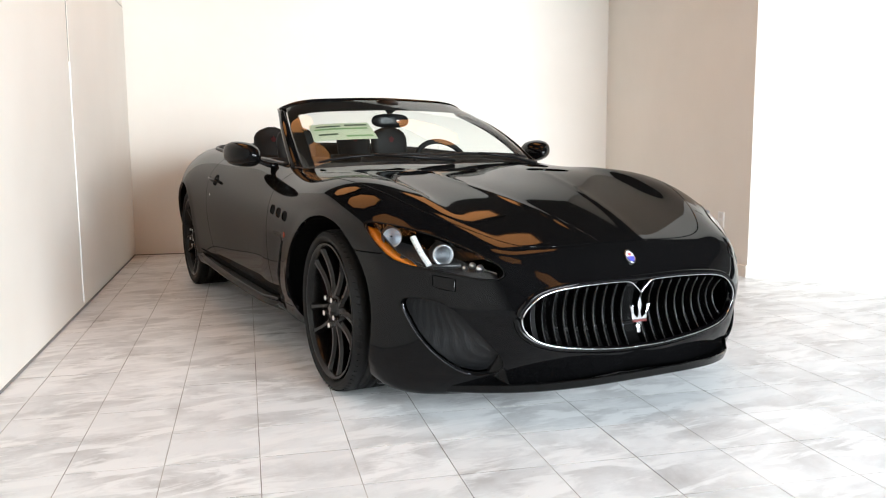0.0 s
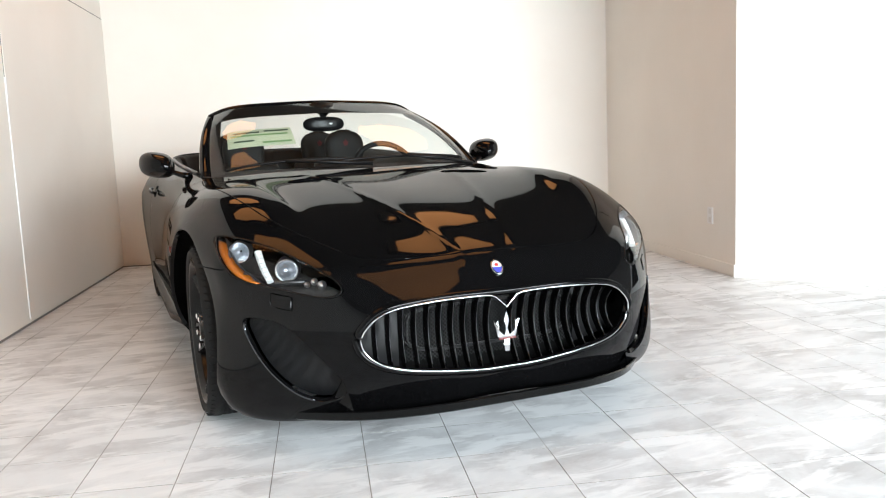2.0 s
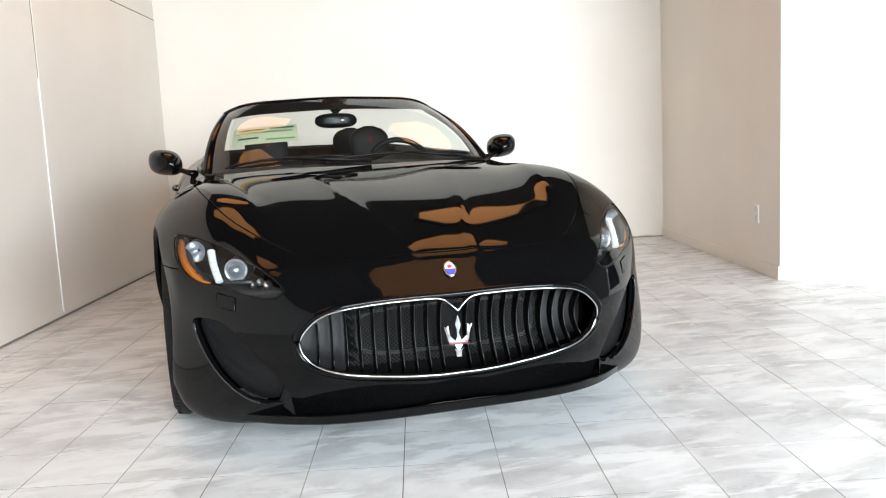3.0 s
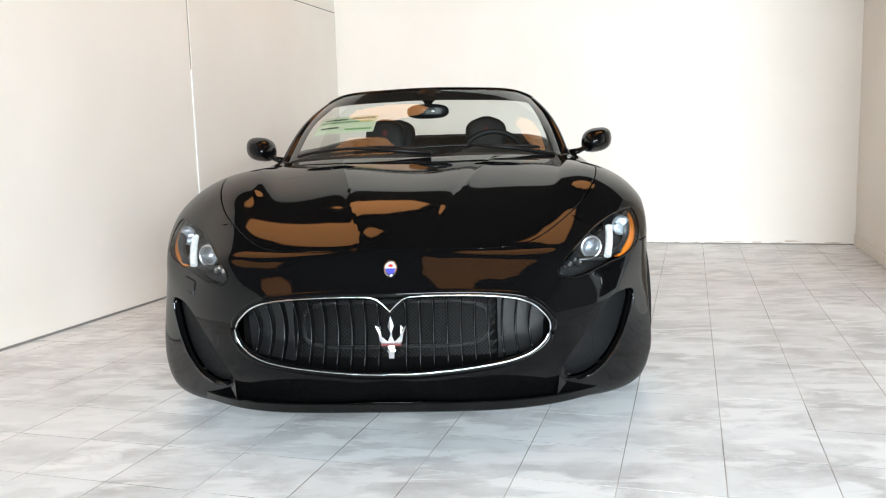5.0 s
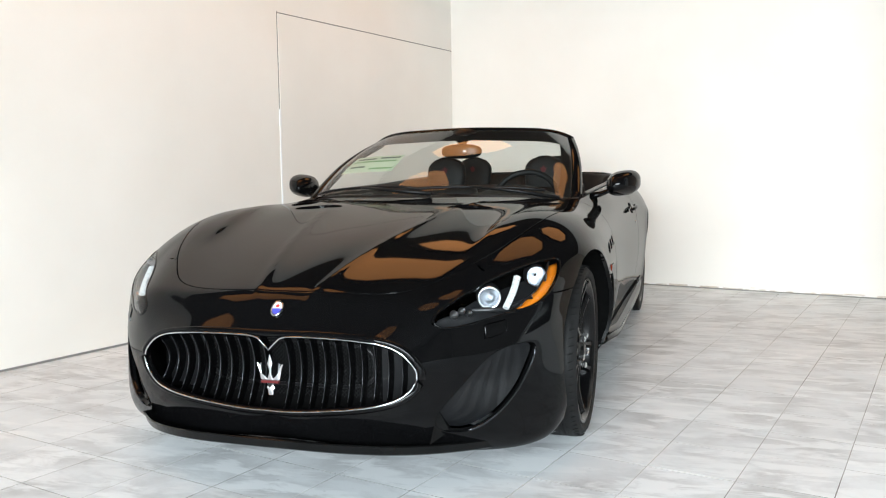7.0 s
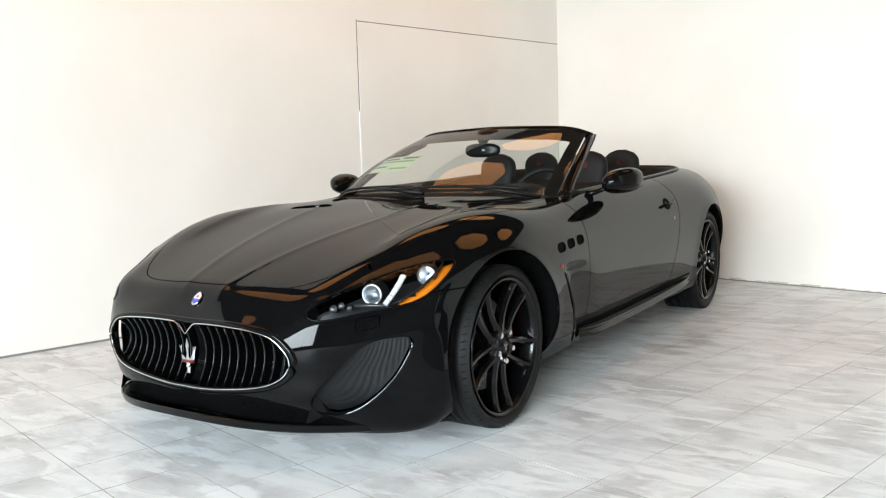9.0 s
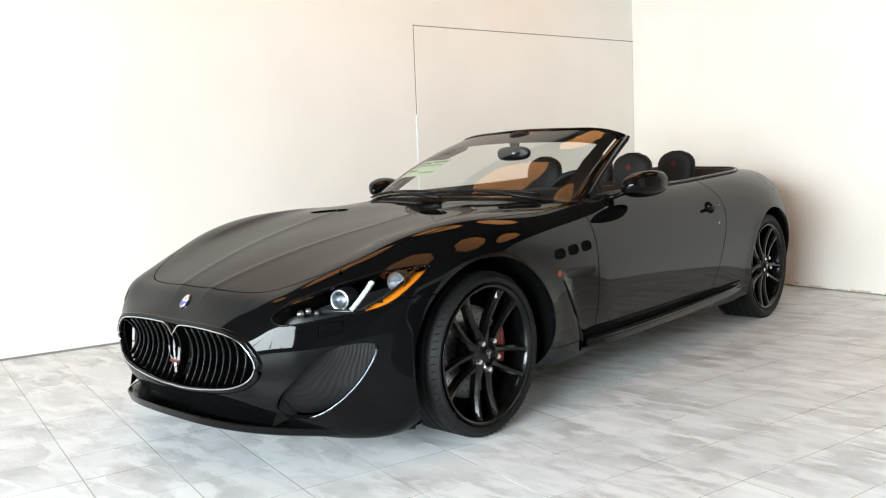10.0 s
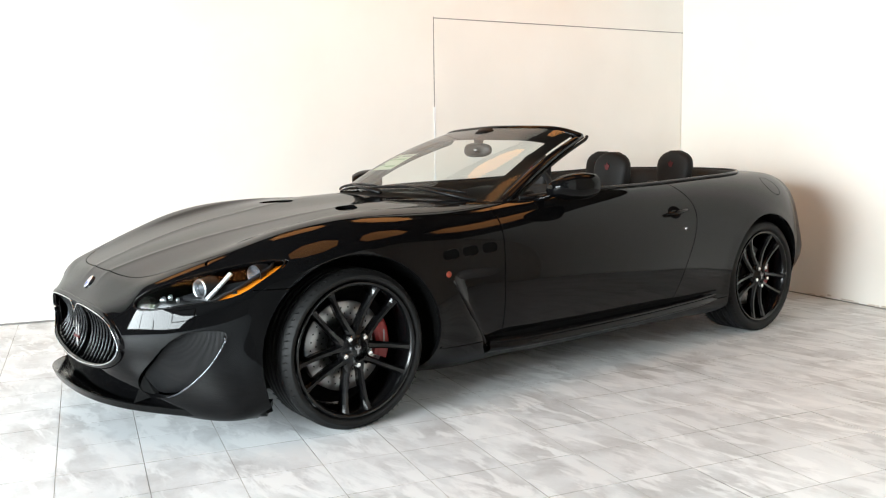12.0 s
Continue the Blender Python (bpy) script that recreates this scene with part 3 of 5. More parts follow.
SNAPS = [(HOOD, (0, 1), lambda p: p[2] > .5 and p[1] < .9), (CABIN, (0, 1), lambda p: p[2] > .8), (LAMP, (0, 2), lambda p: p[1] < -.05), (VENT, (0, 1), lambda p: p[2] > .75),
         (INTAKE, (0, 2), lambda p: p[1] < -.1), (WASHER, (0, 2), lambda p: p[1] < -.3), (FUEL, (1, 2), lambda p: p[0] > .6), (DOOR, (1, 2), lambda p: p[0] > .6 and p[2] < .945),
         ([(-.7, .605), (0, .605), (0, .6051), (-.7, .6051)], (1, 2), lambda p: p[0] > .8 and p[1] < -.2), (ARCH_F, (1, 2), lambda p: p[0] > .6), (ARCH_R, (1, 2), lambda p: p[0] > .6)] + [(p, (1, 2), lambda p: p[0] > .6 and p[1] < .9) for p in PORTS]


def nearest_on(poly, a, b):
    p = np.array(poly)
    q = np.roll(p, -1, axis=0)
    d = q - p
    t = np.clip(((np.array((a, b)) - p) * d).sum(1) / np.maximum((d * d).sum(1), 1e-12), 0, 1)
    c = p + t[:, None] * d
    far = np.hypot(c[:, 0] - a, c[:, 1] - b)
    i = far.argmin()
    return c[i], far[i]


def split_skin():
    """Sort the faces of the skin into panels and draw the panels' edges onto their outlines."""
    mid = 0.25 * (SKIN[:-1, :-1] + SKIN[1:, :-1] + SKIN[:-1, 1:] + SKIN[1:, 1:])
    labels = [[label_at(*mid[k, a]) for a in range(NA - 1)] for k in range(NK - 1)]
    for k in range(NK):
        for a in range(NA):
            near = {labels[i][j] for i in (k - 1, k) for j in (a - 1, a) if 0 <= i < NK - 1 and 0 <= j < NA - 1}
            if len(near) < 2:
                continue
            p, n = SKIN[k, a], SKIN_N[k, a]
            best = None
            for poly, (i, j), test in SNAPS:
                if test(p):
                    c, far = nearest_on(poly, p[i], p[j])
                    if far < 0.048 and (best is None or far < best[0]):
                        best = (far, i, j, c)
            if best:
                _, i, j, c = best
                spot = slide(k, a, i, j, c) if 0 < a < NA - 1 else None
                if spot:
                    n = blend(PURE_N, *spot)
                    SKIN[k, a], SKIN_N[k, a] = blend(PURE, *spot), n / np.linalg.norm(n)
                    continue
                m = 3 - i - j
                di, dj = c[0] - p[i], c[1] - p[j]
                if a in (0, NA - 1) and i == 0:
                    di = 0
                if abs(n[m]) > 0.12:
                    p[m] -= (n[i] * di + n[j] * dj) / n[m]
                p[i] += di
                p[j] += dj
    panels = {}
    for k in range(NK - 1):
        for a in range(NA - 1):
            panels.setdefault(labels[k][a], []).append((k, a))
    return panels


PANELS = split_skin()


def panel_mesh(cells, gap=0.0016, skirt=0.014, lift=0.0, sides=(1, -1)):
    """Vertices and faces of a panel, its rim drawn in for the shut line and turned inwards."""
    index, verts, norms, faces = {}, [], [], []
    for k, a in cells:
        f = []
        for kk, aa in ((k, a), (k, a + 1), (k + 1, a + 1), (k + 1, a)):
            if (kk, aa) not in index:
                index[kk, aa] = len(verts)
                verts.append(SKIN[kk, aa] + lift * SKIN_N[kk, aa])
                norms.append(SKIN_N[kk, aa])
            f.append(index[kk, aa])
        faces.append(f)
    count = {}
    for f in faces:
        for i, j in zip(f, f[1:] + f[:1]):
            e = (min(i, j), max(i, j))
            count[e] = count.get(e, 0) + 1
    verts, norms = np.array(verts), np.array(norms)
    rim = [e for e, c in count.items() if c == 1 and not (abs(verts[e[0]][0]) < 1e-4 and abs(verts[e[1]][0]) < 1e-4)]
    if skirt:
        pull, where = np.zeros_like(verts), {i for e in rim for i in e}
        hits = np.zeros(len(verts))
        for f in faces:
            c = verts[f].mean(0)
            for i in f:
                if i in where:
                    pull[i] += c - verts[i]
                    hits[i] += 1
        extra = {}
        out = list(verts)
        for i in where:
            d = pull[i] / max(hits[i], 1)
            d = d - norms[i] * (d @ norms[i])
            if abs(verts[i][0]) < 1e-4:
                d[0] = 0
            ln = np.linalg.norm(d)
            if ln > 1e-6:
                d = d / ln
                out[i] = verts[i] + d * (gap + .0013)
            extra[i] = len(out)
            out.append(out[i] - d * .0013 * (ln > 1e-6) - norms[i] * .0011)
            out.append(out[-1] - norms[i] * skirt)
        verts = np.array(out)
        faces = faces + [[i, j, extra[j], extra[i]] for i, j in rim] + [[extra[i], extra[j], extra[j] + 1, extra[i] + 1] for i, j in rim]
        norms = np.concatenate([norms, np.zeros((len(verts) - len(norms), 3))])
    result_v, result_f, result_n = [], [], []
    for s in sides:
        off = len(result_v)
        result_v += [(s * x, y, z) for x, y, z in verts]
        result_n += [(s * x, y, z) for x, y, z in norms]
        result_f += [[off + i for i in (f if s > 0 else f[::-1])] for f in faces]
    return result_v, result_f, result_n


def even_shading(me):
    """Shade the outer faces by the normals of the whole skin, so that highlights run on over the shut lines."""
    count = len(me.vertices)
    want = np.zeros(count * 3)
    me.attributes["skin_normal"].data.foreach_get("vector", want)
    want = want.reshape(count, 3)
    have = np.zeros(len(me.loops) * 3)
    me.corner_normals.foreach_get("vector", have)
    have = have.reshape(-1, 3)
    for f in me.polygons:
        if all(want[i].any() for i in f.vertices) and abs(f.normal @ Vector(want[f.vertices[0]])) > .5:
            turned = 1 if f.normal @ Vector(want[f.vertices[0]]) > 0 else -1
            for k in f.loop_indices:
                n = want[me.loops[k].vertex_index] * turned
                have[k] = n / np.linalg.norm(n)
    me.attributes.remove(me.attributes["skin_normal"])
    me.normals_split_custom_set([tuple(n) for n in have])


def panel(name, key, mat, parent, label="", lift=0.0, skirt=0.014, gap=0.0016):
    """A panel on both sides; one mesh where it crosses the middle."""
    cells = PANELS.get(key, [])
    crosses = any(a == 0 for _, a in cells)
    made = []
    for sides in ([(1, -1)] if crosses else [(1,), (-1,)]):
        v, f, n = panel_mesh(cells, gap, skirt, lift, sides)
        ob = mesh_part(name, v, f, mat, parent, label)
        ob.data.attributes.new("skin_normal", "FLOAT_VECTOR", "POINT").data.foreach_set("vector", np.array(n).ravel())
        bm = bmesh.new()
        bm.from_mesh(ob.data)
        bmesh.ops.remove_doubles(bm, verts=[v for v in bm.verts if abs(v.co.x) < 2e-4], dist=3e-4)
        bmesh.ops.recalc_face_normals(bm, faces=bm.faces)
        for e in bm.edges:
            if len(e.link_faces) == 2 and e.calc_face_angle() > 0.7:
                e.smooth = False
        bm.to_mesh(ob.data)
        bm.free()
        even_shading(ob.data)
        made.append(ob)
    return made


car = new("convertible_car")
tagged(car, "glossy black two-door convertible with its roof down, on black alloy wheels", "car")
panel("hood", "hood", PAINT, car, "glossy black bonnet with two ridges", gap=0.0022)
bumper = panel("front_bumper", "front_bumper", PAINT, car, skirt=0.018)[0]
fenders = panel("fender", "fender", PAINT, car)
doors = panel("door", "door", PAINT, car, gap=0.0028)
panel("side_skirt", "sill", PAINT, car)
panel("rear_quarter", "quarter", PAINT, car)
panel("rear_bumper", "rear_bumper", PAINT, car)
panel("underbody", "underside", BLACK, car, skirt=0)
panel("bonnet_vent", "vent", BLACK, car, "matt black recessed vent", lift=-0.020)
panel("headlamp_washer", "washer", PAINT, bumper, gap=0.0012, lift=0.003)
panel("fuel_flap", "fuel", PAINT, car, gap=0.0012)
# vents only 5 mm deep; their colour stands in for the hollow's shade
for port in range(3):
    panel("side_vent", "port" + str(port), VOID, car, "oval side vent, its hollow's shade put in as near-black", lift=-0.005, skirt=0.0)
panel("intake_panel", "intake", CARBON, bumper, "finely ribbed black intake panel", lift=-0.028)
lenses = panel("headlamp", "lamp", CLEAR, car, "clear curved headlamp lens", skirt=0)
for ob in lenses:
    ob.visible_shadow = False


def skin_at(u, v, axes, test):
    """The skin's point nearest to u, v in the two axes given, and its normal."""
    i, j = axes
    d = (SKIN[..., i] - u) ** 2 + (SKIN[..., j] - v) ** 2 + np.where(test(SKIN), 0, 10)
    k, a = np.unravel_index(d.argmin(), d.shape)
    p, n, m = Vector(SKIN[k, a]), Vector(SKIN_N[k, a]), 3 - i - j
    if abs(n[m]) > .15:
        p[m] -= (n[i] * (u - p[i]) + n[j] * (v - p[j])) / n[m]
        p[i], p[j] = u, v
    return p, n


def even_path(pts, reach=3):
    """Take the small steps out of a closed path."""
    n = len(pts)
    return [sum((pts[(k + d) % n] for d in range(-reach, reach + 1)), Vector()) / (2 * reach + 1) for k in range(n)]


FRONT = lambda g: (g[..., 1] < -.02) & (g[..., 2] > .12)
SIDE = lambda g: (g[..., 0] > .6)


def mirrored(make):
    """Build a thing's part for both sides."""
    for side in (1, -1):
        make(side)


# headlamp insides
HOUSING = material("headlamp_housing", (0.014, 0.0145, 0.0155), 0.35)
REFLECTOR = material("reflector", (0.72, 0.73, 0.75), 0.28, 1.0)
BULB = glass_material("bulb_glass", (0.80, 0.83, 0.86))
LED = material("led_strip", (0.60, 0.62, 0.61), 0.35)


def headlamp_inside(side):
    lens = lenses[0 if side > 0 else 1]
    v, f, _ = panel_mesh(PANELS["lamp"], 0, 0, -.085, (side,))
    mesh_part("housing", v, f, HOUSING, lens, "dark grey lamp housing")

    def turned(profile, centre, out):
        bm = lathe(profile, (0, 0, 0), "y", 40)
        bm.transform(Matrix.Translation((side * centre[0], centre[1], centre[2])) @ Matrix.Rotation(side * out, 4, "Z"))
        return bm

    p = (.648, -.546, .602)
    part("projector_ring", turned([(.012, .027), (-.004, .030), (-.010, .035), (-.004, .038)], p, .3), REFLECTOR, lens, "bright ring round the projector", True)
    part("projector_lens", turned([(-.020, .001), (-.017, .011), (-.009, .020), (.004, .027), (.012, .027)], p, .3), BULB, lens, "clear domed projector lens", True)
    # added reflector, in place of the bright surroundings seen in the lens
    part("projector_brightener", turned([(.034, .002), (.031, .012), (.024, .021), (.013, .0268)], p, .3), REFLECTOR, lens, "reflecting bowl added so that the projector lens looks bright", True)
    part("lamp_tube", turned([(-.0035, .0385), (.02, .041), (.06, .042)], p, .3), HOUSING, lens, "", True)
    q = (.772, -.380, .655)
    part("lamp_tube", turned([(-.0055, .0355), (.02, .038), (.05, .039)], q, .35), HOUSING, lens, "", True)
    part("main_beam", turned([(.030, .004), (.024, .014), (.010, .026), (-.004, .032), (-.006, .035)], q, .35), REFLECTOR, lens, "bright bowl reflector", True)
    part("main_beam_glass", turned([(-.006, .0005), (-.005, .016), (-.002, .032)], q, .35), BULB, lens, "", True)
    bm = bmesh.new()
    for n in range(7):
        f, g = n / 7 + .008, (n + 1) / 7 - .008
        ends = [(side * (.703 + .019 * h + .004 * math.sin(math.pi * h)), -.546 + .092 * h, .568 + .093 * h) for h in (f, g)]
        tube(ends, .0125, 8, False, bm, .7)
    part("led_strip", bm, LED, lens, "white row of running lights")
    bm = bmesh.new()
    edge = curve([(.832, .702), (.840, .672), (.835, .636), (.820, .604), (.784, .577), (.762, .570)], 18)
    inner = curve([(.812, .702), (.815, .672), (.808, .640), (.793, .612), (.766, .588), (.756, .576)], 18)
    rows, fin = [], []
    for (xa, za), (xb, zb) in zip(edge, inner):
        xb, zb = xa + (xb - xa) * 1.25, za + (zb - za) * 1.25
        (p, m), (q, k) = skin_at(xa, za, (0, 2), FRONT), skin_at(xb, zb, (0, 2), FRONT)
        fin.append((q - k * .003, q - k * .034))
        p, q = p - m * .016, q - k * .028
        mid = (p + q) / 2 - m * .004 + Vector((0, -.004, 0))
        rows.append([bm.verts.new((side * v.x, v.y, v.z)) for v in (p, mid, q, q - k * .012, p - m * .010)])
    for r0, r1 in zip(rows, rows[1:]):
        for k in range(5):
            bm.faces.new((r0[k], r0[(k + 1) % 5], r1[(k + 1) % 5], r1[k]))
    bm.faces.new(rows[0])
    bm.faces.new(rows[-1][::-1])
    part("amber_marker", bm, AMBER, lens, "orange side marker strip", True)
    bm = bmesh.new()
    rows = [[bm.verts.new((side * (v.x - d), v.y, v.z)) for v, d in ((a, 0), (a, .004), (b, .004), (b, 0))] for a, b in fin]
    for r0, r1 in zip(rows, rows[1:]):
        for k in range(4):
            bm.faces.new((r0[k], r0[(k + 1) % 4], r1[(k + 1) % 4], r1[k]))
    bm.faces.new(rows[0])
    bm.faces.new(rows[-1][::-1])
    part("lamp_bezel", bm, HOUSING, lens, "dark bezel beside the marker", True)
    bm = bmesh.new()
    for n in range(3):
        lathe([(-.018 + n * .003, .001), (-.013 + n * .003, .010), (0, .0150 - .003 * n)], (side * (.560 + .020 * n), -.655 + .020 * n, .560 + .010 * (n % 2)), "y", 16, bm=bm)
    part("indicator", bm, REFLECTOR, lens, "small bright indicator bowls", True)
    part("housing_fin", tube([(side * .60, -.595, .566), (side * .69, -.525, .560), (side * .77, -.45, .590)], .009, 8), HOUSING, lens, "", True)


def lens_rim(side):
    pts = even_path([skin_at(x, z, (0, 2), FRONT)[0] for x, z in LAMP])
    part("lens_rim", tube([(side * p.x, p.y, p.z) for p in pts], .0032, 8, True), PAINT, lenses[0 if side > 0 else 1], "thin black rim", True)


mirrored(headlamp_inside)
mirrored(lens_rim)


# front: grille, badge, splitter
def grille_half(n=60):
    row = SKIN[0]
    pts = curve([tuple(row[i]) for i in range(0, NA, 6)] + [tuple(row[-1])], n)
    out = []
    for x, y, z in pts:
        if z > .4:
            z -= .014 * min(1, (z - .4) / .06) + .045 * math.exp(-(abs(x) / .028) ** 1.6)
        out.append((x, y, z))
    return out


half = grille_half()
RIM_PATH = half + [(-x, y, z) for x, y, z in half[::-1][1:-1]]
grille = new("grille")
grille.parent = car
part("grille_rim", tube([(x * .985, y - .010, z) for x, y, z in RIM_PATH], .0027, 10, True), CHROME, grille, "thin polished chrome rim", True)
part("grille_surround", tube([(x * 1.008, y + .004, .385 + (z - .385) * 1.05) for x, y, z in [(a, b, c + (.045 * math.exp(-(abs(a) / .028) ** 1.6) if c > .4 else 0)) for a, b, c in RIM_PATH]], .0125, 10, True), PAINT, grille, "", True)


def rim_z(x, top):
    """Height of the grille's edge over x."""
    pts = [p for p in half if (p[2] > .41) == top]
    i = min(range(len(pts)), key=lambda k: abs(pts[k][0] - abs(x)))
    return pts[i][2], pts[i][1]


for n in range(-10, 11):
    x = n * .0435
    if n == 0 or abs(x) > .455:
        continue
    (zt, yt), (zb, yb) = rim_z(x, True), rim_z(x, False)
    bm = bmesh.new()
    rows = []
    for k in range(13):
        s = k / 12
        z = zt + (zb - zt) * s
        y = yt + (yb - yt) * s + .012 + .045 * math.sin(math.pi * s) ** 0.8
        xx = x * (1 - .02 * math.sin(math.pi * s))
        rows.append([bm.verts.new(c) for c in ((xx - .0025, y, z), (xx, y - .0035, z), (xx + .0025, y, z), (xx + .0035, y + .035, z), (xx - .0035, y + .035, z))])
    for r0, r1 in zip(rows, rows[1:]):
        for k in range(5):
            bm.faces.new((r0[k], r0[(k + 1) % 5], r1[(k + 1) % 5], r1[k]))
    edge = [(rows[k][1].co.x, rows[k][1].co.y - .0006, rows[k][1].co.z) for k in range(1, 12)]
    slat = part("slat", bm, SLAT, grille)
    part("slat_edge", tube(edge, .0012, 6), SLAT_EDGE, slat, "thin bright front edge", True)
bm = bmesh.new()
for n in range(-44, 60):
    for lean in (1, -1):
        x0 = n * .0135
        a = [(x0 + lean * (z - .30), z) for z in (.285, .30, .33, .36, .39, .42, .45, .475)]
        a = [(x, z) for x, z in a if abs(x) < .33]
        if len(a) > 1:
            for (xa, za), (xb, zb) in zip(a[:1], a[-1:]):
                ya, yb = -.735 + .28 * xa * xa, -.735 + .28 * xb * xb
                w = .0014
                vs = [bm.verts.new(c) for c in ((xa - w, ya, za), (xa + w, ya, za), (xb + w, yb, zb), (xb - w, yb, zb))]
                bm.faces.new(vs)
part("grille_mesh", bm, MESH_BLACK, grille, "fine black honeycomb mesh")
part("grille_back", box_bm(-.50, .50, -.69, -.67, .20, .56), VOID, grille)
# side blanks of the grille
for side in (1, -1):
    bm = prism([(side * .33, .27), (side * .47, .30), (side * .48, .47), (side * .33, .50)], .01, "y", -.705)
    part("grille_blank", bm, SATIN, grille, "plain black closing panel")
# radiator frame seen through the bars
part("radiator_frame", tube([(.30 * math.copysign(abs(math.cos(a)) ** .4, math.cos(a)), -.700, .385 + .075 * math.copysign(abs(math.sin(a)) ** .5, math.sin(a))) for a in [k * 2 * math.pi / 48 for k in range(48)]], .006, 6, True), SATIN, grille, "", True)


def spear():
    """Three-pronged ornament, half outline mirrored."""
    bm = bmesh.new()
    centre = [(0, .137), (.0095, .106), (.0035, .110), (.0042, .062), (.011, .055), (.011, .045), (-.011, .045), (-.011, .055), (-.0042, .062), (-.0035, .110), (-.0095, .106)]
    pieces = [centre, [(-.012, .045), (.012, .045), (.009, .034), (.014, .028), (.009, .022), (.008, .004), (-.008, .004), (-.009, .022), (-.014, .028), (-.009, .034)]]
    for s in (1, -1):
        pieces.append([(s * a, b) for a, b in [(.006, .047), (.026, .047), (.034, .058), (.039, .084), (.047, .108), (.0385, .100), (.031, .109), (.0345, .086), (.029, .064), (.021, .056), (.008, .055)]])
    for p in pieces:
        lo = [bm.verts.new((a, 0.0, b)) for a, b in p]
        c = bm.verts.new((sum(a for a, _ in p) / len(p), -.009, sum(b for _, b in p) / len(p)))
        hi = [bm.verts.new((a, -.005, b)) for a, b in p]
        n = len(p)
        bm.faces.new(lo)
        for k in range(n):
            bm.faces.new((lo[k], lo[(k + 1) % n], hi[(k + 1) % n], hi[k]))
            bm.faces.new((hi[k], hi[(k + 1) % n], c))
    return bm


bm = spear()
bm.transform(Matrix.Translation((0, -.838, .306)))
emblem = part("emblem", bm, CHROME, grille, "polished three-pronged ornament")
part("emblem_band", box_bm(-.031, .031, -.849, -.838, .350, .358, .002), DULL_RED, emblem, "red band")
c, n = skin_at(0, .578, (0, 2), FRONT)
turn = n.to_track_quat("Z", "Y").to_matrix().to_4x4()
place = Matrix.Translation(c + n * .002) @ turn
badge = bmesh.new()
lathe([(0, .026), (.004, .027), (.006, .024), (.005, .021)], (0, 0, 0), "z", 40, bm=badge)
badge.transform(place @ Matrix.Diagonal((.78, 1.12, 1, 1)))
badge = part("nose_badge", badge, CHROME, car, "oval chrome badge, blue below and pale above", True)
for lo, hi, mat, lbl in ((0, math.pi, WHITE, "pale upper field"), (math.pi, 2 * math.pi, BLUE, "blue lower field")):
    o = [(.0215 * .78 * math.cos(lo + (hi - lo) * k / 20), .0215 * 1.12 * math.sin(lo + (hi - lo) * k / 20)) for k in range(21)]
    bm = prism(o, .003, "z", .001)
    bm.transform(place)
    part("badge_field", bm, mat, badge, lbl)
bm = prism([(-.006, .003), (.006, .003), (.009, .016), (.004, .011), (0, .019), (-.004, .011), (-.009, .016)], .0012, "z", .004)
bm.transform(place)
part("badge_sign", bm, RED, badge, "red pronged sign")

# splitter lip along the chin
LIP = curve([(0, -.915), (.20, -.902), (.38, -.852), (.52, -.765), (.64, -.645), (.735, -.535), (.80, -.455), (.848, -.388)], 40)
LIP = [(-x, y) for x, y in LIP[::-1][:-1]] + LIP
bm = bmesh.new()
rows = []
for k, (x, y) in enumerate(LIP):
    a, b = LIP[max(k - 1, 0)], LIP[min(k + 1, len(LIP) - 1)]
    nx, ny = (b[1] - a[1]), -(b[0] - a[0])
    ln = math.hypot(nx, ny)
    nx, ny = nx / ln, ny / ln
    rise = .042 * max(0, 1 - (abs(x) / .66) ** 2)
    prof = ((-.16, .140), (-.05, .142 + rise * .6), (-.008, .146 + rise), (-.002, .149 + rise), (.003, .146 + rise), (-.006, .120 + rise), (-.014, .115 + rise), (-.16, .117))
    rows.append([bm.verts.new((x + nx * d, y + ny * d, z)) for d, z in prof])
for r0, r1 in zip(rows, rows[1:]):
    for k in range(8):
        bm.faces.new((r0[k], r0[(k + 1) % 8], r1[(k + 1) % 8], r1[k]))
bm.faces.new(rows[0])
bm.faces.new(rows[-1][::-1])
part("splitter", bm, LIP_BLACK, bumper, "matt black front splitter lip")


def strake(side):
    bm = bmesh.new()
    a, b, d = Vector((.512, -.776, .168)), Vector((.528, -.738, .274)), Vector((.556, -.705, .195))
    off = Vector((.002, .016, 0))
    vs = [bm.verts.new((side * p.x, p.y, p.z)) for p in (a, b, d, a + off * .4, b + off, d + off)]
    for f in ((0, 1, 2), (3, 5, 4), (0, 3, 4, 1), (1, 4, 5, 2), (2, 5, 3, 0)):
        bm.faces.new([vs[i] for i in f])
    part("strake", bm, LIP_BLACK, bumper, "triangular black strake")


mirrored(strake)


def intake_trim(side):
    pts = even_path([skin_at(x, z, (0, 2), FRONT)[0] for x, z in INTAKE])
    first = min(range(70), key=lambda k: math.dist(INTAKE[k], (.797, .440)))
    last = min(range(70), key=lambda k: math.dist(INTAKE[k], (.61, .197)))
    outer = [(side * p.x, p.y, p.z) for p in pts[first:last + 1]]
    part("intake_edge", tube(outer, .0045, 8), EDGE_CHROME, bumper, "thin bright edge of the intake", True)


mirrored(intake_trim)

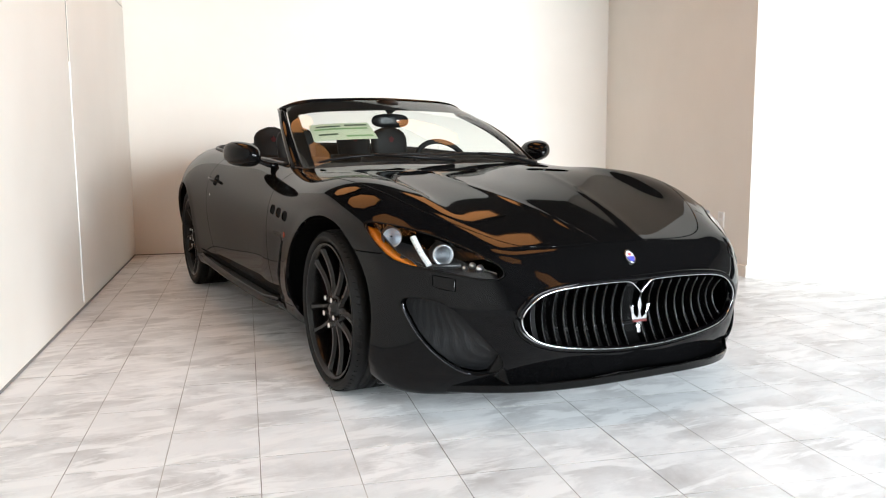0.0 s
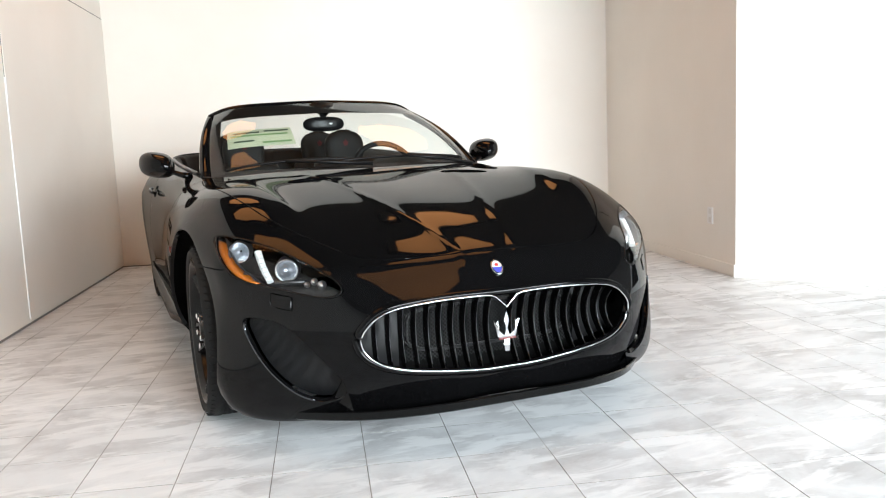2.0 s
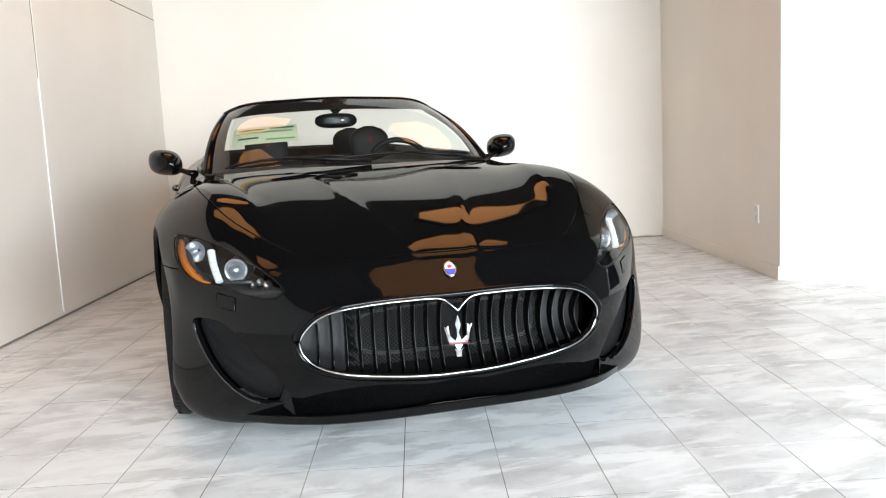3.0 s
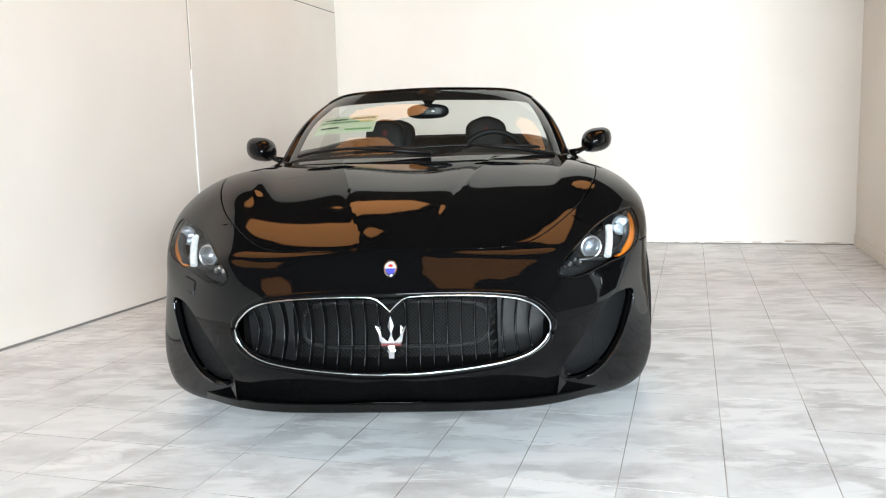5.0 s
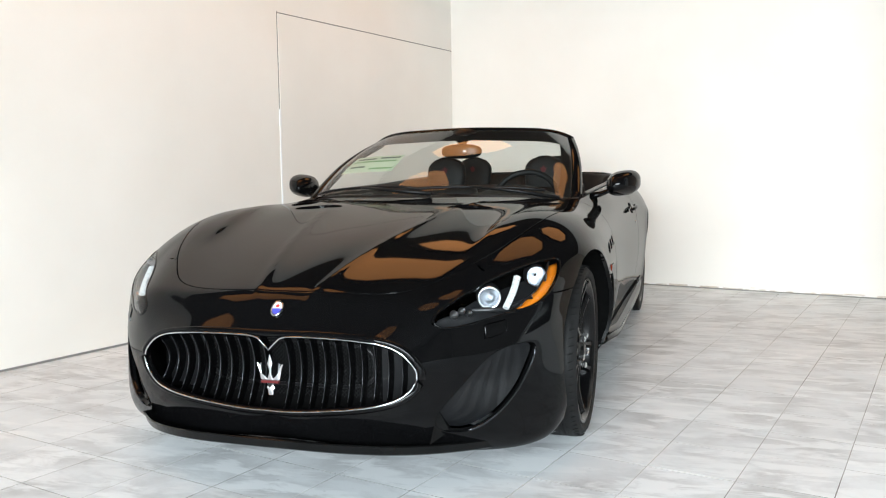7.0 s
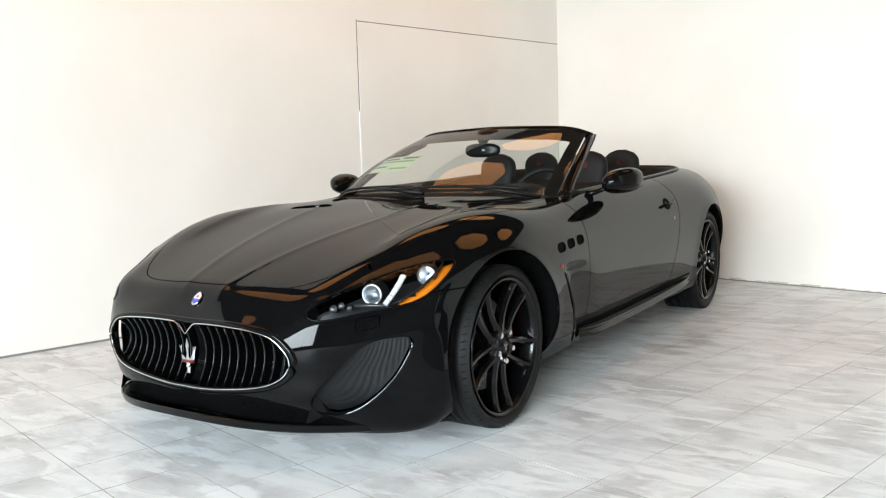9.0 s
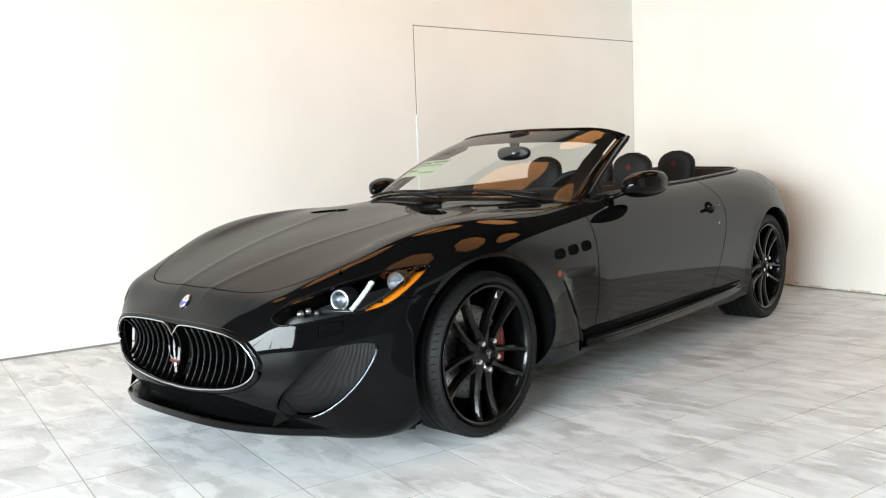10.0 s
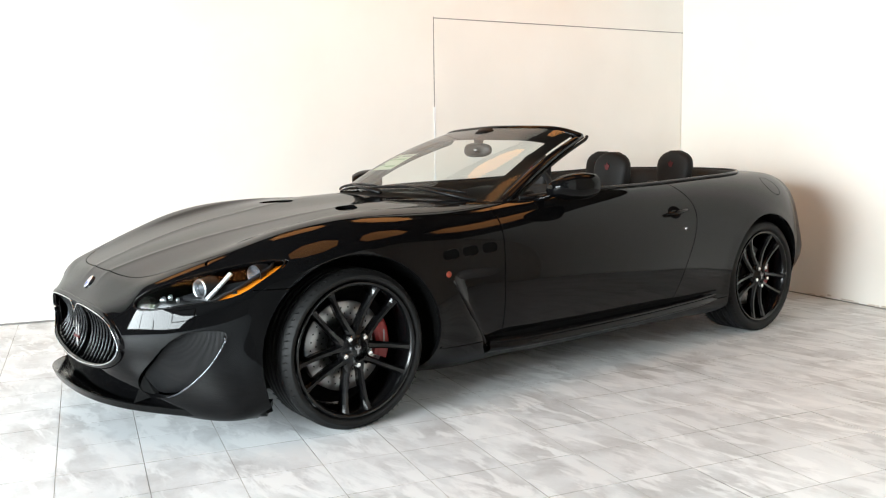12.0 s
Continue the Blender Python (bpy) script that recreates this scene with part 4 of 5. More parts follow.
# flanks
def flank(side):
    i = 0 if side > 0 else 1
    blade = bmesh.new()
    rows = []
    for k in range(30):
        s = k / 29
        y = .69 + 1.78 * s
        lift = .035 * s * s - .008 * math.sin(math.pi * s)
        w = math.sin(math.pi * min(1, s * 8 + .12) / 2) * math.sin(math.pi * min(1, (1 - s) * 5 + .1) / 2)
        prof = ((.872, .272), (.890 + .040 * w, .264), (.895 + .045 * w, .257), (.890 + .028 * w, .249), (.890 + .025 * w, .241), (.892 + .042 * w, .231), (.890 + .044 * w, .223), (.880 + .02 * w, .206), (.86, .196))
        rows.append([blade.verts.new((side * x, y, z + lift)) for x, z in prof])
    for r0, r1 in zip(rows, rows[1:]):
        for k in range(8):
            blade.faces.new((r0[k], r0[k + 1], r1[k + 1], r1[k]))
    part("sill_blade", blade, PAINT, car, "", True)
    # near-black strip laid over the skin, standing in for the slit's shade
    bm = bmesh.new()
    rows = []
    for k in range(30):
        s = k / 29
        y = .70 + 1.68 * s
        mid = .279 + .035 * s * s - .008 * math.sin(math.pi * s)
        half_slit = .012 * math.sin(math.pi * min(1, s * 6 + .1) / 2) * math.sin(math.pi * min(1, (1 - s) * 3 + .1) / 2)
        x = skin_at(y, mid, (1, 2), SIDE)[0].x
        rows.append([bm.verts.new((side * (x + d), y, mid + h * half_slit)) for d, h in ((-.01, 1.1), (.0035, 1), (.0035, -1), (-.01, -1.1))])
    for r0, r1 in zip(rows, rows[1:]):
        for k in range(3):
            bm.faces.new((r0[k], r0[k + 1], r1[k + 1], r1[k]))
    part("sill_slit_shade", bm, VOID, car, "near-black strip for the slit's shade above the sill")
    pts = [skin_at(y, z, (1, 2), SIDE) for y, z in ((.452, .565), (.50, .49), (.56, .41), (.62, .33), (.67, .262), (.69, .245))]
    part("fender_crease", tube([(side * (p.x + .001), p.y, p.z) for p, _ in pts], [.003, .006, .008, .010, .012, .013], 8), PAINT, car, "", True)
    p, n = skin_at(.425, .595, (1, 2), SIDE)
    bm = lathe([(-.004, .014), (.002, .014), (.004, .010), (.005, .001)], (0, 0, 0), "x", 24)
    bm.transform(Matrix.Translation((side * p.x, .425, .595)) @ Matrix.Diagonal((side, 1, 1, 1)))
    part("side_marker", bm, MARKER_RED, fenders[i], "round red side marker", True)
    p, n = skin_at(2.03, .775, (1, 2), SIDE)
    turn = Vector((side * n.x, n.y, n.z)).to_track_quat("Z", "Y").to_matrix().to_4x4()
    m = Matrix.Translation((side * p.x, p.y, p.z)) @ turn
    # almost flat oval on the door; its black stands for the recess's shade
    bm = lathe([(-.001, .001), (.0005, .030), (.002, .040), (.0005, .0415)], (0, 0, 0), "z", 32)
    bm.transform(m @ Matrix.Diagonal((1.25, .85, 1, 1)) if abs((turn @ Vector((1, 0, 0))).y) > .5 else m @ Matrix.Diagonal((.85, 1.25, 1, 1)))
    handle = part("handle_cup_shade", bm, VOID, doors[i], "flat near-black oval for the handle recess's shade", True)
    path = [(side * (p.x + d), 2.03 + a, .778 + .12 * a) for a, d in ((-.085, .010), (-.06, .022), (-.02, .030), (.03, .031), (.07, .026), (.095, .014))]
    part("door_handle", tube(path, [.008, .012, .013, .013, .012, .007], 10, squash=.8), PAINT, doors[i], "black pull handle", True)
    p, n = skin_at(2.10, .685, (1, 2), SIDE)
    bm = lathe([(-.002, .0085), (.002, .0085), (.003, .001)], (0, 0, 0), "x", 16)
    bm.transform(Matrix.Translation((side * p.x, 2.10, .685)) @ Matrix.Diagonal((side, 1, 1, 1)))
    part("door_lock", bm, CHROME, doors[i], "small bright lock", True)


mirrored(flank)


# door mirrors
def door_mirror(side):
    i = 0 if side > 0 else 1
    bm = bmesh.new()
    rows = []
    for k in range(15):
        s = k / 14
        y = 1.085 + .205 * s
        r = math.sin(math.pi * (.07 + .60 * s)) ** .55
        row = []
        for q in range(32):
            a = 2 * math.pi * q / 32
            c, d = math.copysign(abs(math.cos(a)) ** .75, math.cos(a)), math.copysign(abs(math.sin(a)) ** .8, math.sin(a))
            row.append(bm.verts.new((side * (.906 + .083 * r * c + .012 * s), y + .018 * c, .938 + .068 * r * d * (1 if d > 0 else .9) + .010 * c)))
        rows.append(row)
    for r0, r1 in zip(rows, rows[1:]):
        for q in range(32):
            bm.faces.new((r0[q], r0[(q + 1) % 32], r1[(q + 1) % 32], r1[q]))
    bm.faces.new(rows[0])
    shell = part("mirror_shell", bm, PAINT, doors[i], "glossy black mirror housing", True)
    bm = bmesh.new()
    vs = []
    for q in range(32):
        a = 2 * math.pi * q / 32
        c, d = math.copysign(abs(math.cos(a)) ** .75, math.cos(a)), math.copysign(abs(math.sin(a)) ** .8, math.sin(a))
        vs.append(bm.verts.new((side * (.914 + .068 * c), 1.278 + .018 * c, .938 + .053 * d + .010 * c)))
    bm.faces.new(vs)
    part("mirror_glass", bm, MIRROR, doors[i], "silvered mirror glass")
    part("mirror_arm", tube([(side * .77, 1.10, .880), (side * .805, 1.12, .888), (side * .850, 1.14, .905), (side * .885, 1.15, .925)], [.030, .024, .020, .024], 12, squash=.6), PAINT, doors[i], "", True)


mirrored(door_mirror)

# windscreen
BASE = curve([(-.715, .915, .862), (-.62, .82, .888), (-.35, .735, .903), (0, .695, .910), (.35, .735, .903), (.62, .82, .888), (.715, .915, .862)], 41)
HEAD = curve([(-.585, 1.600, 1.196), (-.50, 1.550, 1.229), (-.28, 1.505, 1.248), (0, 1.49, 1.255), (.28, 1.505, 1.248), (.50, 1.550, 1.229), (.585, 1.600, 1.196)], 41)


def screen_at(s, t, out=0.0):
    """Place on the windscreen: s from 0 to 1 across, t from its foot to its head."""
    k = s * 40
    i = min(int(k), 39)
    f = k - i
    b = Vector(BASE[i]).lerp(Vector(BASE[i + 1]), f)
    h = Vector(HEAD[i]).lerp(Vector(HEAD[i + 1]), f)
    p = b.lerp(h, t)
    bow = .030 * math.sin(math.pi * t)
    p += Vector((0, -.45, .90)) * bow + Vector((math.copysign(1, s - .5) * .02 * math.sin(math.pi * t) * abs(2 * s - 1) ** 2, 0, 0))
    return p + Vector((0, -.45, .90)) * out


def sheet(name, s0, s1, t0, t1, mat, parent, label="", out=0.0, ns=40, nt=20, thick=0.0):
    vs = [screen_at(s0 + (s1 - s0) * i / ns, t0 + (t1 - t0) * j / nt, out) for j in range(nt + 1) for i in range(ns + 1)]
    fs = [(j * (ns + 1) + i, j * (ns + 1) + i + 1, (j + 1) * (ns + 1) + i + 1, (j + 1) * (ns + 1) + i) for j in range(nt) for i in range(ns)]
    if thick:
        n = len(vs)
        vs += [v - Vector((0, -.45, .90)) * thick for v in vs]
        fs += [tuple(n + i for i in f[::-1]) for f in fs]
        rim = [i for i in range(ns + 1)] + [(j * (ns + 1) + ns) for j in range(1, nt + 1)] + [nt * (ns + 1) + i for i in range(ns - 1, -1, -1)] + [j * (ns + 1) for j in range(nt - 1, 0, -1)]
        fs += [(a, b, b + n, a + n) for a, b in zip(rim, rim[1:] + rim[:1])]
    return mesh_part(name, vs, fs, mat, parent, label)


screen = new("windscreen")
screen.parent = car
glass = sheet("glass", 0.03, 0.97, 0.0, 0.97, GLASS, screen, "slightly green laminated glass")
glass.visible_shadow = False
sheet("frit_band", 0.05, 0.95, .74, .965, FRIT, screen, "black printed band", -.004, 40, 6)
for s0, s1 in ((.03, .085), (.915, .97)):
    sheet("frit_side", s0, s1, .02, .965, FRIT, screen, "", -.004, 6, 20)
head = [screen_at(k / 40, 1.0) for k in range(41)]
part("header_rail", tube([p + Vector((0, .012, -.012)) for p in head], .026, 12, squash=.8), PAINT, screen, "black top rail of the screen", True)
for s in (0.012, 0.988):
    pts = [screen_at(s, t / 12) + Vector((math.copysign(.004, s - .5), .014, -.012)) for t in range(13)]
    part("a_pillar", tube(pts, [.034 - .012 * t / 12 for t in range(13)], 12, squash=.75), PAINT, screen, "black screen pillar", True)
    tip = pts[-1]
    sg = math.copysign(1, s - .5)
    part("seal", tube([p + Vector((sg * .004, .034, -.016)) for p in pts] + [tip + Vector((sg * .004, .05, .004))], .009, 8), RUBBER, screen, "matt black rubber seal", True)
cowl = bmesh.new()
rows = []
for k in range(41):
    b = Vector(BASE[k])
    rows.append([cowl.verts.new(b + Vector((0, dy, dz))) for dy, dz in ((-.13, -.045), (-.09, -.035), (-.03, -.018), (.02, -.005), (.05, -.06))])
for r0, r1 in zip(rows, rows[1:]):
    for k in range(4):
        cowl.faces.new((r0[k], r0[k + 1], r1[k + 1], r1[k]))
part("cowl", cowl, BLACK, screen, "matt black plastic cowl below the screen", True)
for s0, s1, t1, start in ((.10, .47, .055, .53), (.42, .86, .05, .92)):
    arm = [screen_at(start, -.03, .012), screen_at(start * .7 + s0 * .3, -.005, .022), screen_at((s0 + s1) / 2, .035, .022)]
    wiper = part("wiper_arm", tube(arm, [.011, .009, .006], 8), BLACK, screen, "black wiper arm", True)
    part("wiper_blade", tube([screen_at(s0 + (s1 - s0) * k / 10, .012 + (t1 - .012) * math.sin(math.pi * k / 12), .012) for k in range(11)], .007, 8), BLACK, wiper, "black wiper blade", True)
part("mirror_stem", tube([screen_at(.505, .93, -.008), screen_at(.505, .86, -.014), Vector((.0, 1.385, 1.15))], [.075, .055, .030], 16, squash=.35), BLACK, screen, "black foot of the interior mirror", True)
bm = bmesh.new()
rows = []
for k in range(9):
    s = k / 8
    grow = math.sin(math.pi * (.08 + .62 * s)) ** .5
    row = []
    for q in range(36):
        a = 2 * math.pi * q / 36
        c, d = math.copysign(abs(math.cos(a)) ** .7, math.cos(a)), math.copysign(abs(math.sin(a)) ** .8, math.sin(a))
        row.append(bm.verts.new((0.0 + .118 * grow * c, 1.335 + .045 * s + .012 * c * c, 1.124 + (.041 * grow * d))))
    rows.append(row)
for r0, r1 in zip(rows, rows[1:]):
    for q in range(36):
        bm.faces.new((r0[q], r0[(q + 1) % 36], r1[(q + 1) % 36], r1[q]))
bm.faces.new(rows[0])
bm.faces.new(rows[-1][::-1])
part("inner_mirror", bm, SATIN, screen, "black interior mirror", True)
part("mirror_sensor", box_bm(.022, .038, 1.329, 1.340, 1.120, 1.129, .002), WHITE, screen)

# price sheet behind the glass
sticker = new("window_sticker")
tagged(sticker, "pale green printed sheet stuck inside the windscreen", "sticker")
sheet("paper", .115, .335, .295, .535, PAPER, sticker, "", -.010, 14, 6)
for k, (a, b) in enumerate(((.14, .23), (.13, .25), (.245, .325), (.25, .32), (.14, .21), (.235, .325))):
    t = (.475, .435, .485, .435, .36, .33)[k]
    sheet("print_bar", a, b, t, t + .022, PRINT_GREEN if k % 2 else PRINT_DARK, sticker, "", -.0085, 8, 1)

# cabin
rim = []
for x, y in CABIN[20:]:
    p, _ = skin_at(x, y, (0, 1), lambda g: g[..., 2] > .8)
    rim.append(Vector((x, y, p.z)))
rim = [Vector((.72, .86, .868))] + rim
loop = rim + [Vector((-p.x, p.y, p.z)) for p in rim[::-1]]
bm = bmesh.new()
rows = []
for inset, drop in ((0, -.004), (.012, .006), (.035, .004), (.055, -.015), (.085, -.12), (.10, -.45)):
    rows.append([bm.verts.new((p.x * (1 - inset / .75), p.y + (-inset if p.y > 2.9 else 0), p.z + drop if drop > -.4 else .42)) for p in loop])
for r0, r1 in zip(rows, rows[1:]):
    for k in range(len(loop) - 1):
        bm.faces.new((r0[k], r0[k + 1], r1[k + 1], r1[k]))
part("cabin_lining", bm, LEATHER, car, "black leather door tops and side trim", True)
part("cabin_floor", box_bm(-.70, .70, .75, 3.1, .36, .42), LEATHER, car)
part("belt_trim", tube([p + Vector((-.010, 0, .008)) for p in rim[3:]] , .009, 8), SATIN, car, "satin black belt moulding", True)
part("belt_trim", tube([Vector((-p.x + .010, p.y, p.z + .008)) for p in rim[3:]], .009, 8), SATIN, car, "satin black belt moulding", True)
bm = bmesh.new()
rows = []
for k in range(31):
    x = -.70 + 1.40 * k / 30
    hump = .045 * math.exp(-((x - .36) / .16) ** 4)
    y0 = .77 + .22 * (x / .72) ** 2
    rows.append([bm.verts.new((x, y, z)) for y, z in ((y0, .870), (y0 + .12, .884), (y0 + .25, .892 + hump * .6), (1.17, .890 + hump), (1.22, .865 + hump), (1.24, .80), (1.20, .60))])
for r0, r1 in zip(rows, rows[1:]):
    for k in range(6):
        bm.faces.new((r0[k], r0[k + 1], r1[k + 1], r1[k]))
part("dashboard", bm, LEATHER, car, "black leather dashboard with a hooded dial cluster", True)
tilt = Matrix.Translation((.36, 1.40, .840)) @ Matrix.Rotation(radians(62), 4, "X")
bm = bmesh.new()
ringpts = [(.185 * math.cos(a), .185 * math.sin(a), 0) for a in [k * 2 * math.pi / 48 for k in range(48)]]
tube(ringpts, .016, 10, True, bm)
for a in (0, math.pi, -math.pi / 2):
    tube([(.05 * math.cos(a), .05 * math.sin(a), -.01), (.18 * math.cos(a), .18 * math.sin(a), 0)], .014, 8, False, bm, .5)
lathe([(.012, .001), (.012, .05), (-.01, .075), (-.03, .07)], (0, 0, 0), "z", 24, bm=bm)
bm.transform(tilt)
part("steering_wheel", bm, LEATHER, car, "black leather steering wheel", True)


def seat(x, y, top, wide, name):
    """A bucket with its backrest and head restraint."""
    base = new(name)
    base.parent = car
    bm = box_bm(x - wide, x + wide, y - .55, y - .02, .46, .62, .06)
    part("seat_cushion", bm, LEATHER, base, "", True)
    bm = bmesh.new()
    rows = []
    for k in range(13):
        s = k / 12
        z = .52 + (top - .20 - .52) * s
        w = wide * (1.0 - .18 * s ** 3)
        yy = y - .10 + .14 * s
        row = []
        for q in range(20):
            a = 2 * math.pi * q / 20
            c, d = math.copysign(abs(math.cos(a)) ** .5, math.cos(a)), math.copysign(abs(math.sin(a)) ** .5, math.sin(a))
            row.append(bm.verts.new((x + w * c, yy + .065 * d - .03 * (abs(c) ** 3) * (1 - s), z)))
        rows.append(row)
    for r0, r1 in zip(rows, rows[1:]):
        for q in range(20):
            bm.faces.new((r0[q], r0[(q + 1) % 20], r1[(q + 1) % 20], r1[q]))
    bm.faces.new(rows[-1])
    part("backrest", bm, LEATHER, base, "", True)
    bm = bmesh.new()
    rows = []
    for k in range(11):
        s = k / 10
        z = top - .215 + .215 * s
        w = (.118 + .012 * math.sin(math.pi * s)) * max(.05, 1 - max(0, (s - .55) / .45) ** 3 * .62) * (1 if k < 10 else .6)
        row = []
        for q in range(24):
            a = 2 * math.pi * q / 24
            c, d = math.copysign(abs(math.cos(a)) ** .65, math.cos(a)), math.copysign(abs(math.sin(a)) ** .65, math.sin(a))
            row.append(bm.verts.new((x + w * c, y + .045 + .02 * s + .055 * d * (1 - .35 * s), z)))
        rows.append(row)
    for r0, r1 in zip(rows, rows[1:]):
        for q in range(24):
            bm.faces.new((r0[q], r0[(q + 1) % 24], r1[(q + 1) % 24], r1[q]))
    bm.faces.new(rows[-1])
    rest = part("head_restraint", bm, LEATHER, base, "black leather head restraint", True)
    bm = prism([(-.010, -.02), (.010, -.02), (.022, .012), (.012, .004), (0, .024), (-.012, .004), (-.022, .012)], .003, "y", -.003)
    bm.transform(Matrix.Translation((x, y + .045 + .013 - .0475, top - .085)))
    part("stitched_sign", bm, STITCH, rest, "red stitched sign")


for x in (.33, -.33):
    seat(x, 2.10, 1.105, .25, "front_seat")
    seat(x * .95, 2.73, 1.112, .22, "rear_seat")


# wheels
def wheel(name, side, y, z, radius, width, outer, parent):
    hub = new(name)
    hub.parent = parent
    c = (0, y, z)

    def x(d):
        return side * (outer - d)

    r0 = .282
    prof = [(x(.030), r0 - .004), (x(.010), r0 + .004), (x(.0), r0 + .022), (x(.004), radius - .022), (x(.016), radius - .008), (x(.034), radius)]
    w = width
    for g in range(4):
        a = .034 + (w - .068) * (g + .8) / 4.6
        prof += [(x(a - .005), radius), (x(a - .004), radius - .007), (x(a + .004), radius - .007), (x(a + .005), radius)]
    prof += [(x(w - .034), radius), (x(w - .014), radius - .008), (x(w), radius - .03), (x(w), r0 + .01), (x(w - .03), r0 - .004)]
    tyre = part("tyre", lathe(prof, c, "x", 120), RUBBER, hub, "black low-profile rubber tyre")
    for f in tyre.data.polygons:
        f.use_smooth = True
    bm = bmesh.new()
    for k in range(72):
        a = 2 * math.pi * k / 72
        for d0, d1, lean in ((.010, .050, .045), (w - .05, w - .010, -.045)):
            pts = [(x(d0), y + (radius - .006) * math.cos(a), z + (radius - .006) * math.sin(a)), (x(d1), y + (radius - .001) * math.cos(a + lean), z + (radius - .001) * math.sin(a + lean))]
            tube(pts, .0022, 4, False, bm)
    part("tread", bm, RUBBER, tyre)["kind"] = "stuff"
    prof = [(x(.020), r0 - .006), (x(.008), r0 - .004), (x(.006), r0 - .010), (x(.012), r0 - .018), (x(.035), r0 - .026), (x(.10), r0 - .032), (x(w - .05), r0 - .034), (x(w - .01), r0 - .01)]
    part("rim", lathe(prof, c, "x", 120), RIM, hub, "gloss black rim", True)
    part("rim_back", lathe([(x(w - .06), .001), (x(w - .06), r0 - .034)], c, "x", 48), VOID, hub, "", True)
    for k in range(5):
        mid = -math.pi / 2 + k * 2 * math.pi / 5
        for s in (-1, 1):
            bm = bmesh.new()
            rows = []
            for q in range(11):
                f = q / 10
                r = .050 + (r0 - .020 - .050) * f
                off = s * (.026 + .028 * f)
                half = .0150 - .002 * f + .008 * max(0, 1 - f * 5) + .010 * max(0, f * 6 - 5)
                depth = .030 - .012 * f ** 2.0 + .012 * math.sin(math.pi * f)
                row = []
                for t, d in ((-1, .012), (-.45, 0), (.45, 0), (1, .012), (.9, .040), (-.9, .040)):
                    o = off + t * half
                    yy = r * math.cos(mid) - o * math.sin(mid)
                    zz = r * math.sin(mid) + o * math.cos(mid)
                    row.append(bm.verts.new((x(depth + d), y + yy, z + zz)))
                rows.append(row)
            for a, b in zip(rows, rows[1:]):
                for n in range(6):
                    bm.faces.new((a[n], a[(n + 1) % 6], b[(n + 1) % 6], b[n]))
            bm.faces.new(rows[0])
            bm.faces.new(rows[-1][::-1])
            part("spoke", bm, RIM, hub, "", False)
        a = mid
        bm = lathe([(x(.028), .0115), (x(.010), .0115), (x(.007), .008), (x(.006), .0005)], (0, y + .060 * math.cos(a), z + .060 * math.sin(a)), "x", 6)
        part("wheel_bolt", bm, BOLT, hub, "bright wheel bolt")
    part("wheel_hub", lathe([(x(.060), .074), (x(.034), .068), (x(.028), .058), (x(.022), .030), (x(.016), .030), (x(.014), .0005)], c, "x", 48), RIM, hub, "", True)
    bm = prism([(-.004, -.016), (.004, -.016), (.004, .0), (.012, .004), (.015, .016), (.008, .008), (.003, .006), (0, .020), (-.003, .006), (-.008, .008), (-.015, .016), (-.012, .004), (-.004, .0)], .0015, "x", 0)
    bm.transform(Matrix.Translation((x(.014), y, z)))
    part("hub_sign", bm, STEEL, hub, "small bright pronged sign")
    disc = part("brake_disc", lathe([(x(.115), .085), (x(.115), .185), (x(.118), .187), (x(.142), .187), (x(.142), .085)], c, "x", 64, True), DISC, hub, "grey drilled brake disc", True)
    bm = bmesh.new()
    for k in range(30):
        for r, o in ((.11, 0), (.135, .1), (.16, .2)):
            a = k * 2 * math.pi / 30 + o
            lathe([(x(.1146), .0005), (x(.1146), .004)], (0, y + r * math.cos(a), z + r * math.sin(a)), "x", 6, bm=bm)
    part("disc_holes", bm, VOID, disc)["kind"] = "stuff"
    part("disc_bell", lathe([(x(.116), .086), (x(.085), .080), (x(.080), .02)], c, "x", 40), BLACK, disc, "", True)
    bm = bmesh.new()
    rows = []
    for k in range(13):
        a = radians(-22 + 50 * k / 12)
        rows.append([bm.verts.new((x(d), y + r * math.cos(a), z + r * math.sin(a))) for d, r in ((.092, .135), (.084, .150), (.084, .188), (.092, .200), (.15, .200), (.15, .135))])
    for a, b in zip(rows, rows[1:]):
        for n in range(6):
            bm.faces.new((a[n], a[(n + 1) % 6], b[(n + 1) % 6], b[n]))
    bm.faces.new(rows[0])
    bm.faces.new(rows[-1][::-1])
    caliper = part("brake_caliper", bm, CALIPER_RED, hub, "red brake caliper")
    part("caliper_mark", prism([(.168, -.03), (.174, -.03), (.174, .03), (.168, .03)], .001, "x", 0), STEEL, caliper).matrix_basis = Matrix.Translation((x(.083), y, z + .02))
    return hub


for side in (1, -1):
    wheel("front_wheel", side, 0.0, .324, .328, .235, .899, car)
    wheel("rear_wheel", side, 2.915, .338, .342, .265, .892, car)
    for cy, cz, r in ((-.014, .320, .393), (2.890, .334, .392)):
        bm = bmesh.new()
        rows = []
        for k in range(41):
            a = radians(-22 + 224 * k / 40)
            rows.append([bm.verts.new((side * xx, cy + (r + g) * math.cos(a), cz + (r + g) * math.sin(a))) for xx, g in ((.94, .012), (.90, .015), (.55, .015), (.55, -.25))])
        for a, b in zip(rows, rows[1:]):
            for n in range(3):
                bm.faces.new((a[n], a[n + 1], b[n + 1], b[n]))
        for row in rows:
            p = row[0].co
            q, _ = skin_at(p.y, p.z, (1, 2), SIDE)
            row[0].co.x = side * (q.x - .012)
            row[1].co.x = side * min(.90, q.x - .035)
        part("wheel_arch_liner", bm, VOID, car, "black arch liner")


